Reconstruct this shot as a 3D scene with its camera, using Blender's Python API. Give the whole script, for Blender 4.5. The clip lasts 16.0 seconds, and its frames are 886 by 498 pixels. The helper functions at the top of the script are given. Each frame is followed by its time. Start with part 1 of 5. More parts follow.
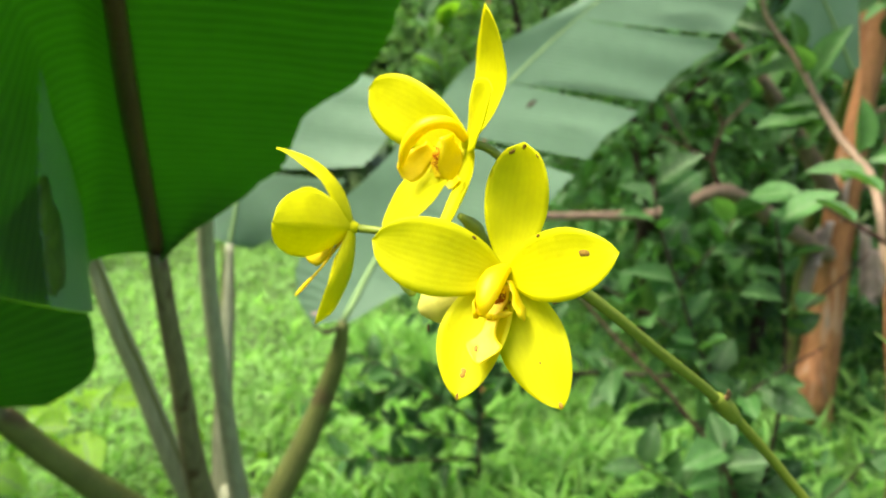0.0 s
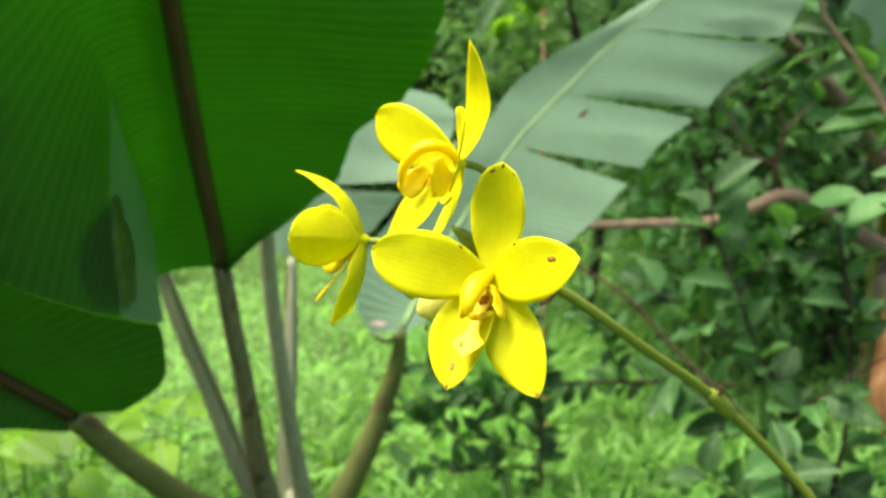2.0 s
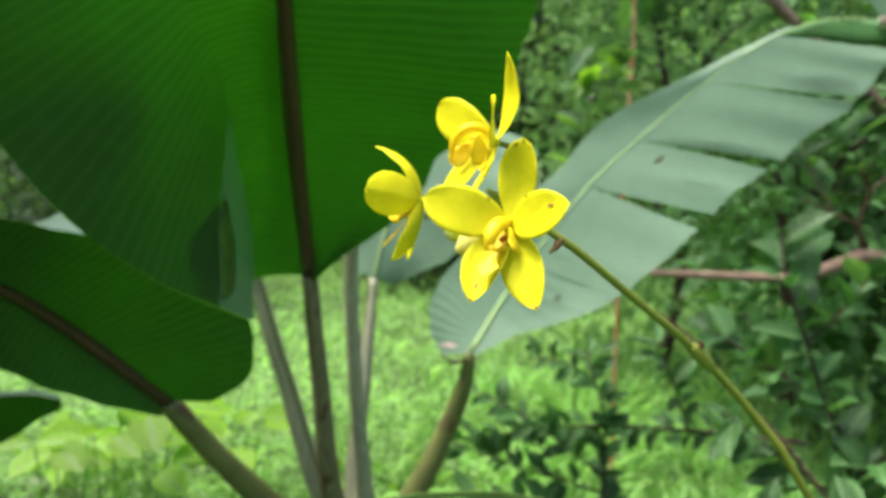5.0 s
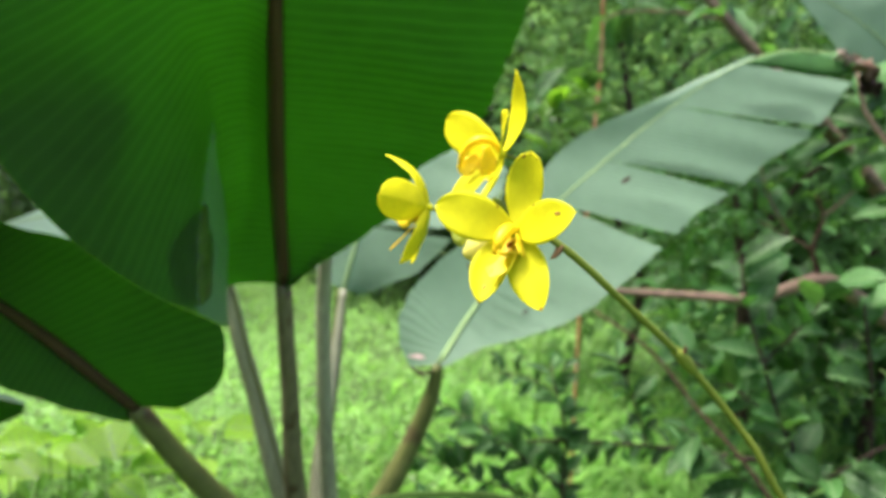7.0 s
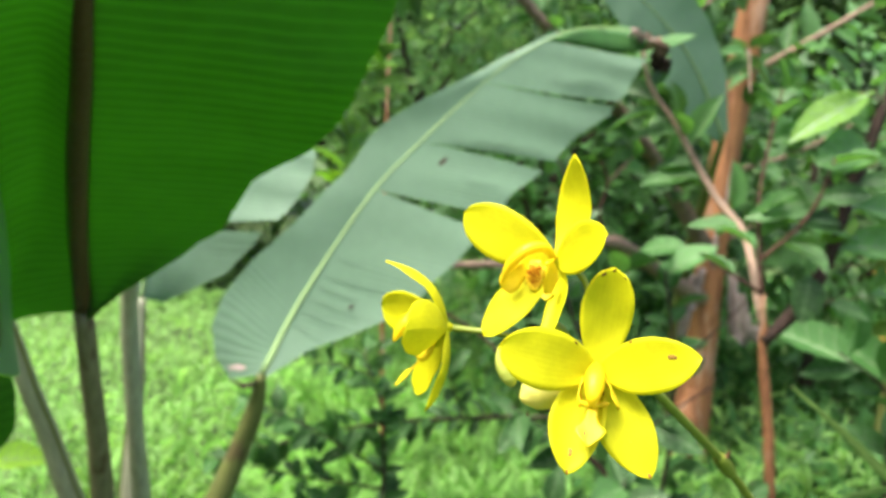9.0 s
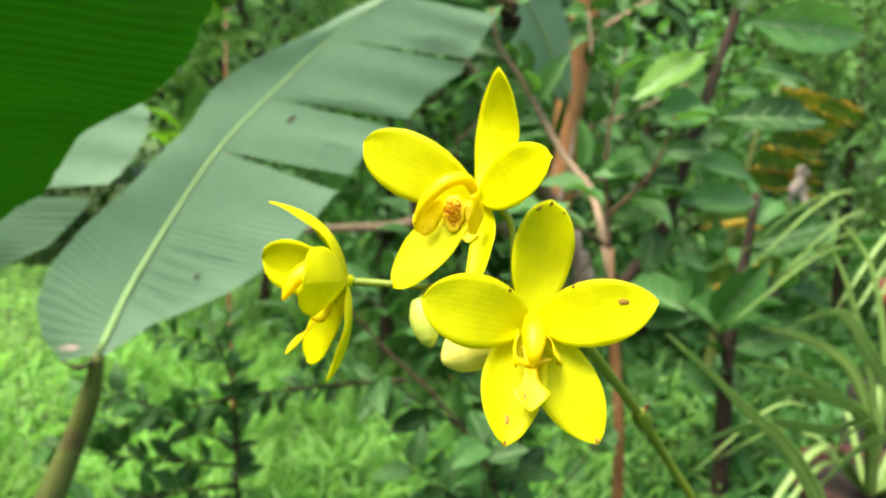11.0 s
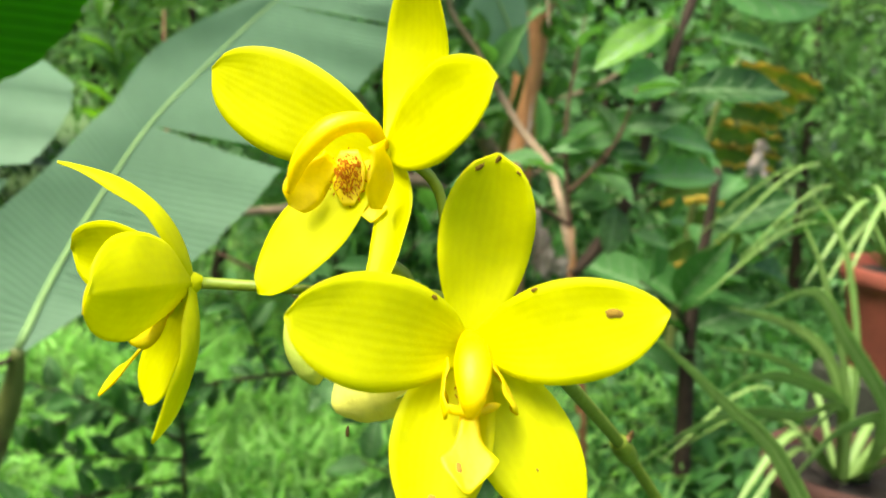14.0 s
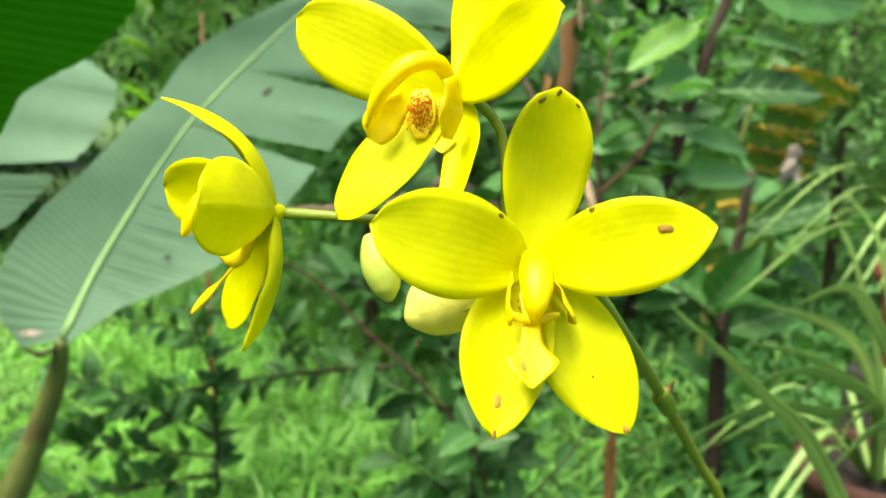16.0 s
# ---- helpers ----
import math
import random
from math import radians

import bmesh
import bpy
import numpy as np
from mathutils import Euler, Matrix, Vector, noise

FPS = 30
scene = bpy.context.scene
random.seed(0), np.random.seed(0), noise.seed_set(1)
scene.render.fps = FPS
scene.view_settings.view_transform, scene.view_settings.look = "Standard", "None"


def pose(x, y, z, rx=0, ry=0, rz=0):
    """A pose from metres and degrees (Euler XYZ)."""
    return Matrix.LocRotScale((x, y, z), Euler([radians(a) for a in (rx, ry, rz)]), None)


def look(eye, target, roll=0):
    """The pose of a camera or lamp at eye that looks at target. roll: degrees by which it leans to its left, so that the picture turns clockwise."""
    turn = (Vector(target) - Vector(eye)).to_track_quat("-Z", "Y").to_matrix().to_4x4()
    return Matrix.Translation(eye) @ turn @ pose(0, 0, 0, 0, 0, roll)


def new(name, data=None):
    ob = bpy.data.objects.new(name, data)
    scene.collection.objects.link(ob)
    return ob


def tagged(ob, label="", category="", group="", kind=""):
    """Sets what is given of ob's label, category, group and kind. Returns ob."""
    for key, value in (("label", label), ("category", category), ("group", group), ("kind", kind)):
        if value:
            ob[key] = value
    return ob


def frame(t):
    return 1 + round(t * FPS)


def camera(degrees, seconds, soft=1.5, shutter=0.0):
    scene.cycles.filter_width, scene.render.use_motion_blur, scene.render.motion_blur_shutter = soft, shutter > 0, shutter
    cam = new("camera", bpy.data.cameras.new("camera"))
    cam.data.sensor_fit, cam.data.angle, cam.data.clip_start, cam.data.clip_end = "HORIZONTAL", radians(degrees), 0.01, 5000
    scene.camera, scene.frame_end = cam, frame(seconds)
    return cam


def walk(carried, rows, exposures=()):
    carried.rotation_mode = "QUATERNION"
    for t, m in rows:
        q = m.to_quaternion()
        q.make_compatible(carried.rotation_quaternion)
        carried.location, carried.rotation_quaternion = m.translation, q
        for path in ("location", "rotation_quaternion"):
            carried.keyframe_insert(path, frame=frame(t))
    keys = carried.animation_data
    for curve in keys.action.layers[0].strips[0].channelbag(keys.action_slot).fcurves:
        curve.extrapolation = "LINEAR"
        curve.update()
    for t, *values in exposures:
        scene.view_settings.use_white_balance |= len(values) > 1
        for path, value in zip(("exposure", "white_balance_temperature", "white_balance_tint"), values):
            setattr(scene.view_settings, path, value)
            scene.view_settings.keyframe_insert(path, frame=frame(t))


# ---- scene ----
# seconds, stops, kelvin, tint
EXPOSURES = [(0.0, 1.60, 6900, 14), (1.5, 1.58, 6900, 14), (3.5, 1.52, 6500, 20), (6.5, 1.60, 6350, 26), (8.5, 1.75, 6350, 25), (10.0, 1.62, 6800, 15), (12.5, 1.56, 6950, 6), (16.0, 1.57, 6950, 4)]
cam = camera(58.1, 16.0)
cam.data.dof.use_dof, cam.data.dof.focus_distance, cam.data.dof.aperture_fstop = True, 0.168, 21.0
# seconds, place in metres, yaw, pitch, roll in degrees
ROWS = [
    (0, 0.0000, 0.0000, 1.2000, -0.00, -13.00, -0.00),
    (0.5, 0.0055, -0.0042, 1.2033, 0.66, -12.66, 0.56),
    (1, 0.0058, -0.0097, 1.2013, 1.67, -12.30, 0.68),
    (1.5, 0.0122, -0.0191, 1.2044, 3.13, -11.88, 1.57),
    (2, 0.0224, -0.0267, 1.2052, 4.51, -12.14, 1.89),
    (2.5, 0.0222, -0.0300, 1.2031, 5.96, -11.93, 1.87),
    (3, 0.0199, -0.0465, 1.2037, 7.80, -11.53, 1.37),
    (3.5, 0.0269, -0.0671, 1.2033, 9.10, -10.41, 0.62),
    (4, 0.0374, -0.0790, 1.1987, 10.23, -9.98, 0.17),
    (6.5, 0.0560, -0.1508, 1.1705, 10.42, -6.73, -2.44),
    (7, 0.0338, -0.1370, 1.1812, 8.47, -7.38, -2.74),
    (7.5, 0.0048, -0.1173, 1.1971, 5.52, -8.00, -2.57),
    (8, -0.0339, -0.1036, 1.2177, 2.34, -8.10, -3.08),
    (8.5, -0.0616, -0.0682, 1.2244, -3.06, -9.20, -2.49),
    (9, -0.0742, -0.0381, 1.2296, -8.73, -9.93, -1.65),
    (9.5, -0.0947, -0.0196, 1.2135, -12.67, -10.54, -2.52),
    (10, -0.0871, -0.0145, 1.2182, -16.15, -11.32, -1.91),
    (12.5, -0.0775, 0.0504, 1.1992, -22.15, -12.52, -3.01),
    (13, -0.0629, 0.0522, 1.1986, -22.70, -13.21, -2.58),
    (13.5, -0.0504, 0.0656, 1.1955, -22.99, -13.58, -2.19),
    (14, -0.0428, 0.0799, 1.1962, -22.93, -13.32, -2.01),
    (14.5, -0.0411, 0.0865, 1.1924, -21.90, -13.29, -1.66),
    (15, -0.0469, 0.0833, 1.1866, -20.87, -13.69, -1.47),
    (15.5, -0.0496, 0.0737, 1.1831, -20.92, -13.50, -1.33),
    (16, -0.0559, 0.0660, 1.1838, -20.87, -12.87, -2.01),
]
walk(cam, [(t, pose(x, y, z, 90 + pitch, roll, yaw)) for t, x, y, z, yaw, pitch, roll in ROWS], exposures=EXPOSURES)

# ---- light ----
world = bpy.data.worlds.new("sky")
scene.world = world
world.use_nodes = True
wn = world.node_tree.nodes
sky = wn.new("ShaderNodeTexSky")
sky.sky_type, sky.sun_disc = "NISHITA", False
SUN_EL, SUN_AZ = 66.0, -108.0        # degrees; azimuth from +y towards +x
sky.sun_elevation, sky.sun_rotation = radians(SUN_EL), radians(SUN_AZ)
sky.air_density, sky.dust_density, sky.ozone_density = 1.0, 4.0, 1.0
wn["Background"].inputs["Strength"].default_value = 0.11
world.node_tree.links.new(sky.outputs["Color"], wn["Background"].inputs["Color"])
sun_data = bpy.data.lights.new("sun", "SUN")
sun_data.energy, sun_data.angle, sun_data.color = 3.1, radians(36), (1.0, 0.97, 0.9)
sun = new("sun", sun_data)
sun.matrix_basis = look((3 * math.sin(radians(SUN_AZ)) * math.cos(radians(SUN_EL)), 3 * math.cos(radians(SUN_AZ)) * math.cos(radians(SUN_EL)), 3 * math.sin(radians(SUN_EL))), (0, 0, 0))


# ---- materials ----
def mat(name, col, rough=0.5, var=0.18, scale=14.0, bump=0.15, translucent=0.0, tcol=None, spec=0.5, vein=None, spots=None, rand=0.12, stretch=None):
    """A surface with two scales of variation, relief, and light let through. vein: (period in m, strength, colour) along the first map axis."""
    m = bpy.data.materials.new(name)
    m.use_nodes = True
    nt = m.node_tree
    nd, ln = nt.nodes, nt.links
    b = nd["Principled BSDF"]
    tc = nd.new("ShaderNodeTexCoord")
    info = nd.new("ShaderNodeObjectInfo")
    geo = nd.new("ShaderNodeNewGeometry")
    n1 = nd.new("ShaderNodeTexNoise")
    n1.inputs["Scale"].default_value, n1.inputs["Detail"].default_value = scale, 4
    n2 = nd.new("ShaderNodeTexNoise")
    n2.inputs["Scale"].default_value, n2.inputs["Detail"].default_value = scale * 9, 3
    place = tc.outputs["Object"]
    if stretch:
        mp = nd.new("ShaderNodeMapping")
        mp.inputs["Scale"].default_value = stretch
        ln.new(place, mp.inputs["Vector"])
        place = mp.outputs["Vector"]
    ln.new(place, n1.inputs["Vector"])
    ln.new(place, n2.inputs["Vector"])

    def math_node(op, a, c):
        q = nd.new("ShaderNodeMath")
        q.operation = op
        for k, v in enumerate((a, c)):
            if isinstance(v, (int, float)):
                q.inputs[k].default_value = v
            else:
                ln.new(v, q.inputs[k])
        return q.outputs[0]

    def mix(f, a, c):
        q = nd.new("ShaderNodeMix")
        q.data_type = "RGBA"
        for k, v in ((0, f), (6, a), (7, c)):
            if isinstance(v, tuple):
                q.inputs[k].default_value = (*v, 1)
            elif isinstance(v, (int, float)):
                q.inputs[k].default_value = v
            else:
                ln.new(v, q.inputs[k])
        return q.outputs[2]

    f = math_node("ADD", math_node("MULTIPLY", n1.outputs["Fac"], 0.65), math_node("MULTIPLY", n2.outputs["Fac"], 0.35))
    f = math_node("ADD", math_node("MULTIPLY", math_node("SUBTRACT", f, 0.5), 2.4), 0.5)
    ra = math_node("MULTIPLY", math_node("ADD", math_node("SUBTRACT", info.outputs["Random"], 0.5), math_node("SUBTRACT", geo.outputs["Random Per Island"], 0.5)), rand * 4)
    f = math_node("ADD", f, ra)
    f = math_node("MINIMUM", math_node("MAXIMUM", f, 0.0), 1.0)
    lo = tuple(c * (1 - var) for c in col)
    hi = tuple(min(1, c * (1 + var)) for c in col)
    colour = mix(f, lo, hi)
    height = n2.outputs["Fac"]
    if vein:
        wv = nd.new("ShaderNodeTexWave")
        wv.inputs["Scale"].default_value = 0.314 / vein[0]
        wv.inputs["Distortion"].default_value = 2.2
        wv.inputs["Detail"].default_value = 2
        wv.inputs["Detail Scale"].default_value = 0.6
        ln.new(tc.outputs["UV"], wv.inputs["Vector"])
        line = math_node("POWER", wv.outputs["Fac"], vein[3] if len(vein) > 3 else 1.0)
        colour = mix(math_node("MULTIPLY", line, vein[1]), colour, vein[2])
        height = math_node("ADD", math_node("MULTIPLY", line, 0.8), math_node("MULTIPLY", n2.outputs["Fac"], 0.3))
    if spots:
        vo = nd.new("ShaderNodeTexNoise")
        vo.inputs["Scale"].default_value, vo.inputs["Detail"].default_value = spots[0], 2
        ln.new(place, vo.inputs["Vector"])
        colour = mix(math_node("MINIMUM", math_node("MAXIMUM", math_node("MULTIPLY", math_node("SUBTRACT", vo.outputs["Fac"], spots[1]), 14.0), 0.0), 1.0), colour, spots[2])
    ln.new(colour, b.inputs["Base Color"])
    b.inputs["Roughness"].default_value = rough
    b.inputs["Specular IOR Level"].default_value = spec
    bp = nd.new("ShaderNodeBump")
    bp.inputs["Strength"].default_value, bp.inputs["Distance"].default_value = bump, 0.01
    ln.new(height, bp.inputs["Height"])
    ln.new(bp.outputs["Normal"], b.inputs["Normal"])
    if translucent:
        tr = nd.new("ShaderNodeBsdfTranslucent")
        if tcol:
            through_col = mix(f, tuple(c * (1 - var) for c in tcol), tuple(min(1, c * (1 + var)) for c in tcol))
            if vein:
                through_col = mix(math_node("MULTIPLY", line, vein[1] * 1.5), through_col, tuple(min(1, c * (1.4 if len(vein) > 3 else 0.5)) for c in tcol))
            ln.new(through_col, tr.inputs["Color"])
        else:
            ln.new(colour, tr.inputs["Color"])
        ms = nd.new("ShaderNodeMixShader")
        ms.inputs[0].default_value = translucent
        ln.new(b.outputs[0], ms.inputs[1])
        ln.new(tr.outputs[0], ms.inputs[2])
        ln.new(ms.outputs[0], nd["Material Output"].inputs["Surface"])
    return m


M_petal = mat("petal_yellow", (0.75, 0.755, 0.006), rough=0.55, var=0.10, scale=45, bump=0.035, translucent=0.38, tcol=(0.77, 0.765, 0.004), spec=0.18, rand=0.03, vein=(0.0017, 0.05, (0.64, 0.56, 0.004)))
M_lip = mat("lip_gold", (0.84, 0.70, 0.005), rough=0.45, var=0.08, scale=200, bump=0.08, translucent=0.3, tcol=(0.95, 0.7, 0.01), spec=0.3, rand=0.02)
M_fleck = mat("fleck_rust", (0.34, 0.105, 0.002), rough=0.8, var=0.3, scale=300, spec=0.05)
M_blemish = mat("blemish_brown", (0.26, 0.155, 0.025), rough=0.8, var=0.55, scale=700, spec=0.05)
M_bud = mat("bud_cream", (0.80, 0.76, 0.15), rough=0.45, var=0.08, scale=120, bump=0.08, translucent=0.25, spec=0.3)
M_bud_green = mat("bud_green", (0.52, 0.62, 0.10), rough=0.45, var=0.12, scale=120, bump=0.08, translucent=0.25, spec=0.3)
M_scape = mat("scape_green", (0.17, 0.23, 0.02), rough=0.5, var=0.12, scale=60, bump=0.08, spec=0.3)
M_node = mat("node_brown", (0.11, 0.06, 0.015), rough=0.7, var=0.4, scale=300)
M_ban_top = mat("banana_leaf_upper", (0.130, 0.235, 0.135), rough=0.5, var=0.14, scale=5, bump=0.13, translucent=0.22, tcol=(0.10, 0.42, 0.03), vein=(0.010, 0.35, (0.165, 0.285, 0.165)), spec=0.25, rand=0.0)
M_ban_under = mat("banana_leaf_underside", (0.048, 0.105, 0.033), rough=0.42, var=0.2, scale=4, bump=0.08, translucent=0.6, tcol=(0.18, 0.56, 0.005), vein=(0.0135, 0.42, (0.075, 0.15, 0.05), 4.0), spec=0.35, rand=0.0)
M_rib = mat("banana_rib", (0.20, 0.34, 0.11), rough=0.7, var=0.15, scale=30, bump=0.2)
M_rib_dark = mat("banana_rib_maroon", (0.065, 0.034, 0.013), rough=0.4, var=0.3, scale=20, bump=0.2)
M_petiole = mat("banana_petiole", (0.31, 0.335, 0.20), stretch=(5, 5, 0.05), rough=0.45, var=0.28, scale=26, bump=0.08, spots=(16.0, 0.70, (0.20, 0.17, 0.09)), spec=0.3)
M_dry = mat("dry_leaf_tan", (0.34, 0.22, 0.13), rough=0.85, var=0.45, scale=35, bump=0.6, translucent=0.15)
M_sheath = mat("dead_sheath_grey", (0.45, 0.37, 0.30), rough=0.9, var=0.5, scale=40, bump=0.6, translucent=0.15, stretch=(3, 3, 0.3))
M_pale = mat("scar_pale_pink", (0.50, 0.38, 0.30), rough=0.7, var=0.25, scale=50, bump=0.3)
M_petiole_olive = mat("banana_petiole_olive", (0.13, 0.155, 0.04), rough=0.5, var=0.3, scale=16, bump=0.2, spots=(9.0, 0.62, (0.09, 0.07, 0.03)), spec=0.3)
M_twig_tan = mat("twig_tan", (0.23, 0.16, 0.10), rough=0.75, var=0.4, scale=40, bump=0.4)
M_bark = mat("guava_bark", (0.37, 0.17, 0.07), rough=0.75, var=0.6, scale=26, bump=0.5, spots=(24.0, 0.58, (0.46, 0.28, 0.16)), spec=0.2, stretch=(1, 1, 0.22))
M_twig = mat("twig_brown", (0.105, 0.058, 0.036), rough=0.8, var=0.4, scale=40, bump=0.6, spec=0.2)
M_twig_dark = mat("twig_dark", (0.05, 0.035, 0.025), rough=0.8, var=0.4, scale=40, bump=0.5, spec=0.12)
M_leaf_rib = mat("leaf_rib", (0.15, 0.27, 0.10), rough=0.5, var=0.2, scale=30)
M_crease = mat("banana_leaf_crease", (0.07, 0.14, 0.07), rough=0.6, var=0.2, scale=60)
M_guava = mat("guava_leaf", (0.058, 0.150, 0.042), rough=0.38, var=0.45, scale=5, bump=0.3, translucent=0.3, tcol=(0.13, 0.37, 0.04), rand=0.3, spec=0.25)
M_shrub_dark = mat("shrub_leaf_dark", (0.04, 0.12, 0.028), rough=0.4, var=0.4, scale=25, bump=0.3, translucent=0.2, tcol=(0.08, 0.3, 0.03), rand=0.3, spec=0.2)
M_fresh = mat("fresh_leaf", (0.115, 0.265, 0.028), rough=0.42, var=0.3, scale=25, bump=0.25, translucent=0.45, tcol=(0.20, 0.48, 0.015), rand=0.25)
M_far = mat("far_foliage", (0.036, 0.085, 0.028), rough=0.55, var=0.5, scale=1.2, bump=0.2, translucent=0.3, tcol=(0.16, 0.36, 0.06), rand=0.4, spec=0.12)
M_far_bright = mat("far_foliage_bright", (0.095, 0.205, 0.055), rough=0.5, var=0.45, scale=1.5, bump=0.2, translucent=0.35, tcol=(0.22, 0.45, 0.09), rand=0.4, spec=0.15)
M_grass = mat("grass_green", (0.24, 0.48, 0.125), rough=0.6, var=0.3, spec=0.25, scale=2.0, bump=0.2, translucent=0.4, tcol=(0.325, 0.67, 0.11), rand=0.25)
M_soil = mat("soil_green", (0.05, 0.10, 0.02), rough=0.95, var=0.5, scale=5, bump=0.8)
M_terracotta = mat("terracotta", (0.055, 0.018, 0.010), rough=0.8, var=0.25, scale=18, bump=0.3)
M_terracotta_red = mat("terracotta_red", (0.22, 0.05, 0.028), rough=0.8, var=0.3, scale=18, bump=0.3)
M_stand = mat("mossy_block", (0.03, 0.032, 0.02), rough=0.95, var=0.5, scale=12, bump=0.8)
M_pot_soil = mat("pot_soil", (0.028, 0.02, 0.012), rough=0.95, var=0.5, scale=40, bump=0.8)
M_strap = mat("strap_leaf", (0.17, 0.30, 0.065), rough=0.4, var=0.25, scale=30, bump=0.2, translucent=0.3, rand=0.2, spec=0.3)
M_strap_pale = mat("strap_leaf_pale", (0.26, 0.40, 0.11), rough=0.4, var=0.15, scale=30, bump=0.2, translucent=0.3, rand=0.1)
M_yellowing = mat("banana_leaf_yellowing", (0.11, 0.20, 0.03), rough=0.5, var=0.35, scale=9, bump=0.15, translucent=0.3, tcol=(0.22, 0.38, 0.02), spots=(9.0, 0.60, (0.36, 0.32, 0.03)))
M_yellow_edge = mat("banana_leaf_edge_yellow", (0.50, 0.33, 0.025), rough=0.6, var=0.4, scale=14, bump=0.2, translucent=0.2, spots=(20.0, 0.60, (0.22, 0.12, 0.03)))


# ---- geometry helpers ----
def V(*a):
    return np.array(a, dtype=float)


def unit(v):
    v = np.asarray(v, dtype=float)
    return v / max(1e-12, np.linalg.norm(v))


def curve_points(pts, n):
    """A smooth run of n points through pts."""
    p = np.asarray(pts, dtype=float)
    if len(p) == 2:
        return p[0] + (p[1] - p[0]) * np.linspace(0, 1, n)[:, None]
    q = np.vstack([2 * p[0] - p[1], p, 2 * p[-1] - p[-2]])
    seg = np.linalg.norm(np.diff(p, axis=0), axis=1)
    cum = np.concatenate([[0], np.cumsum(seg)]) / seg.sum()
    out = []
    for u in np.linspace(0, 1, n):
        k = min(len(p) - 2, int(np.searchsorted(cum, u, side="right")) - 1)
        f = (u - cum[k]) / max(1e-9, cum[k + 1] - cum[k])
        a, b, c, d = q[k], q[k + 1], q[k + 2], q[k + 3]
        out.append(0.5 * (2 * b + (c - a) * f + (2 * a - 5 * b + 4 * c - d) * f * f + (3 * b - a - 3 * c + d) * f ** 3))
    return np.array(out)


def tube(pts, radii, n=16, sides=10, flat=1.0, side_dir=None, rough=0.0, seed=0):
    """A round, tapered rod with closed ends. flat squeezes it along side_dir's normal; rough makes it lumpy."""
    rng = np.random.default_rng(seed)
    p = curve_points(pts, n)
    r = np.interp(np.linspace(0, 1, n), np.linspace(0, 1, len(radii)), radii)
    tan = np.gradient(p, axis=0)
    a = unit(side_dir) if side_dir is not None else unit(np.cross(tan[0], (0.31, 0.2, 0.9)))
    vs, fs = [], []
    for i in range(n):
        t = unit(tan[i])
        a = unit(a - t * (a @ t))
        b = np.cross(t, a)
        for k in range(sides):
            w = 2 * math.pi * k / sides
            j = 1 + rough * rng.normal()
            vs.append(p[i] + r[i] * j * (a * math.cos(w) + b * math.sin(w) * flat))
    for i in range(n - 1):
        for k in range(sides):
            k2 = (k + 1) % sides
            fs.append((i * sides + k, i * sides + k2, (i + 1) * sides + k2, (i + 1) * sides + k))
    fs.append(tuple(range(sides))[::-1])
    fs.append(tuple((n - 1) * sides + k for k in range(sides)))
    return vs, fs, None


def sheet(grid, thick=0.0, uv=None):
    """A surface through a grid of points (rows, columns, 3); with a thickness it is a closed shell."""
    g = np.asarray(grid, dtype=float)
    n, m = g.shape[:2]
    idx = lambda i, j: i * m + j
    fs = [(idx(i, j), idx(i + 1, j), idx(i + 1, j + 1), idx(i, j + 1)) for i in range(n - 1) for j in range(m - 1)]
    vs = g.reshape(-1, 3)
    uvs = None if uv is None else np.asarray(uv).reshape(-1, 2)
    if thick:
        du, dv = np.gradient(g, axis=0), np.gradient(g, axis=1)
        nr = np.cross(du, dv)
        nr /= np.maximum(1e-12, np.linalg.norm(nr, axis=2))[..., None]
        rim = np.ones((n, m))
        rim[0] = rim[-1] = 0.35
        rim[:, 0] = rim[:, -1] = 0.35
        off = nr * (thick / 2 * rim)[..., None]
        vs = np.vstack([(g + off).reshape(-1, 3), (g - off).reshape(-1, 3)])
        o = n * m
        fs = fs + [tuple(o + k for k in f[::-1]) for f in fs]
        ring = [idx(0, j) for j in range(m)] + [idx(i, m - 1) for i in range(1, n)] + [idx(n - 1, j) for j in range(m - 2, -1, -1)] + [idx(i, 0) for i in range(n - 2, 0, -1)]
        for a, b in zip(ring, ring[1:] + ring[:1]):
            fs.append((a, b, o + b, o + a))
        if uvs is not None:
            uvs = np.vstack([uvs, uvs])
    return [tuple(v) for v in vs], fs, uvs


def joined(*geos):
    vs, fs = [], []
    for g in geos:
        o = len(vs)
        vs += [tuple(v) for v in g[0]]
        fs += [tuple(o + k for k in f) for f in g[1]]
    return vs, fs, None


def mesh_of(name, geo, material, smooth=True):
    me = bpy.data.meshes.new(name)
    me.from_pydata([tuple(v) for v in geo[0]], [], [tuple(f) for f in geo[1]])
    if geo[2] is not None:
        lay = me.uv_layers.new(name="map")
        loops = np.empty(len(me.loops), dtype=np.int32)
        me.loops.foreach_get("vertex_index", loops)
        lay.data.foreach_set("uv", np.asarray(geo[2], dtype=np.float32)[loops].ravel())
    me.materials.append(material)
    if smooth:
        me.polygons.foreach_set("use_smooth", np.ones(len(me.polygons), dtype=bool))
    me.update()
    return me


def thing(name, place, label, category, group="", kind=""):
    ob = new(name)
    ob.empty_display_size = 0.05
    ob.location = tuple(place)
    return tagged(ob, label, category, group, kind)


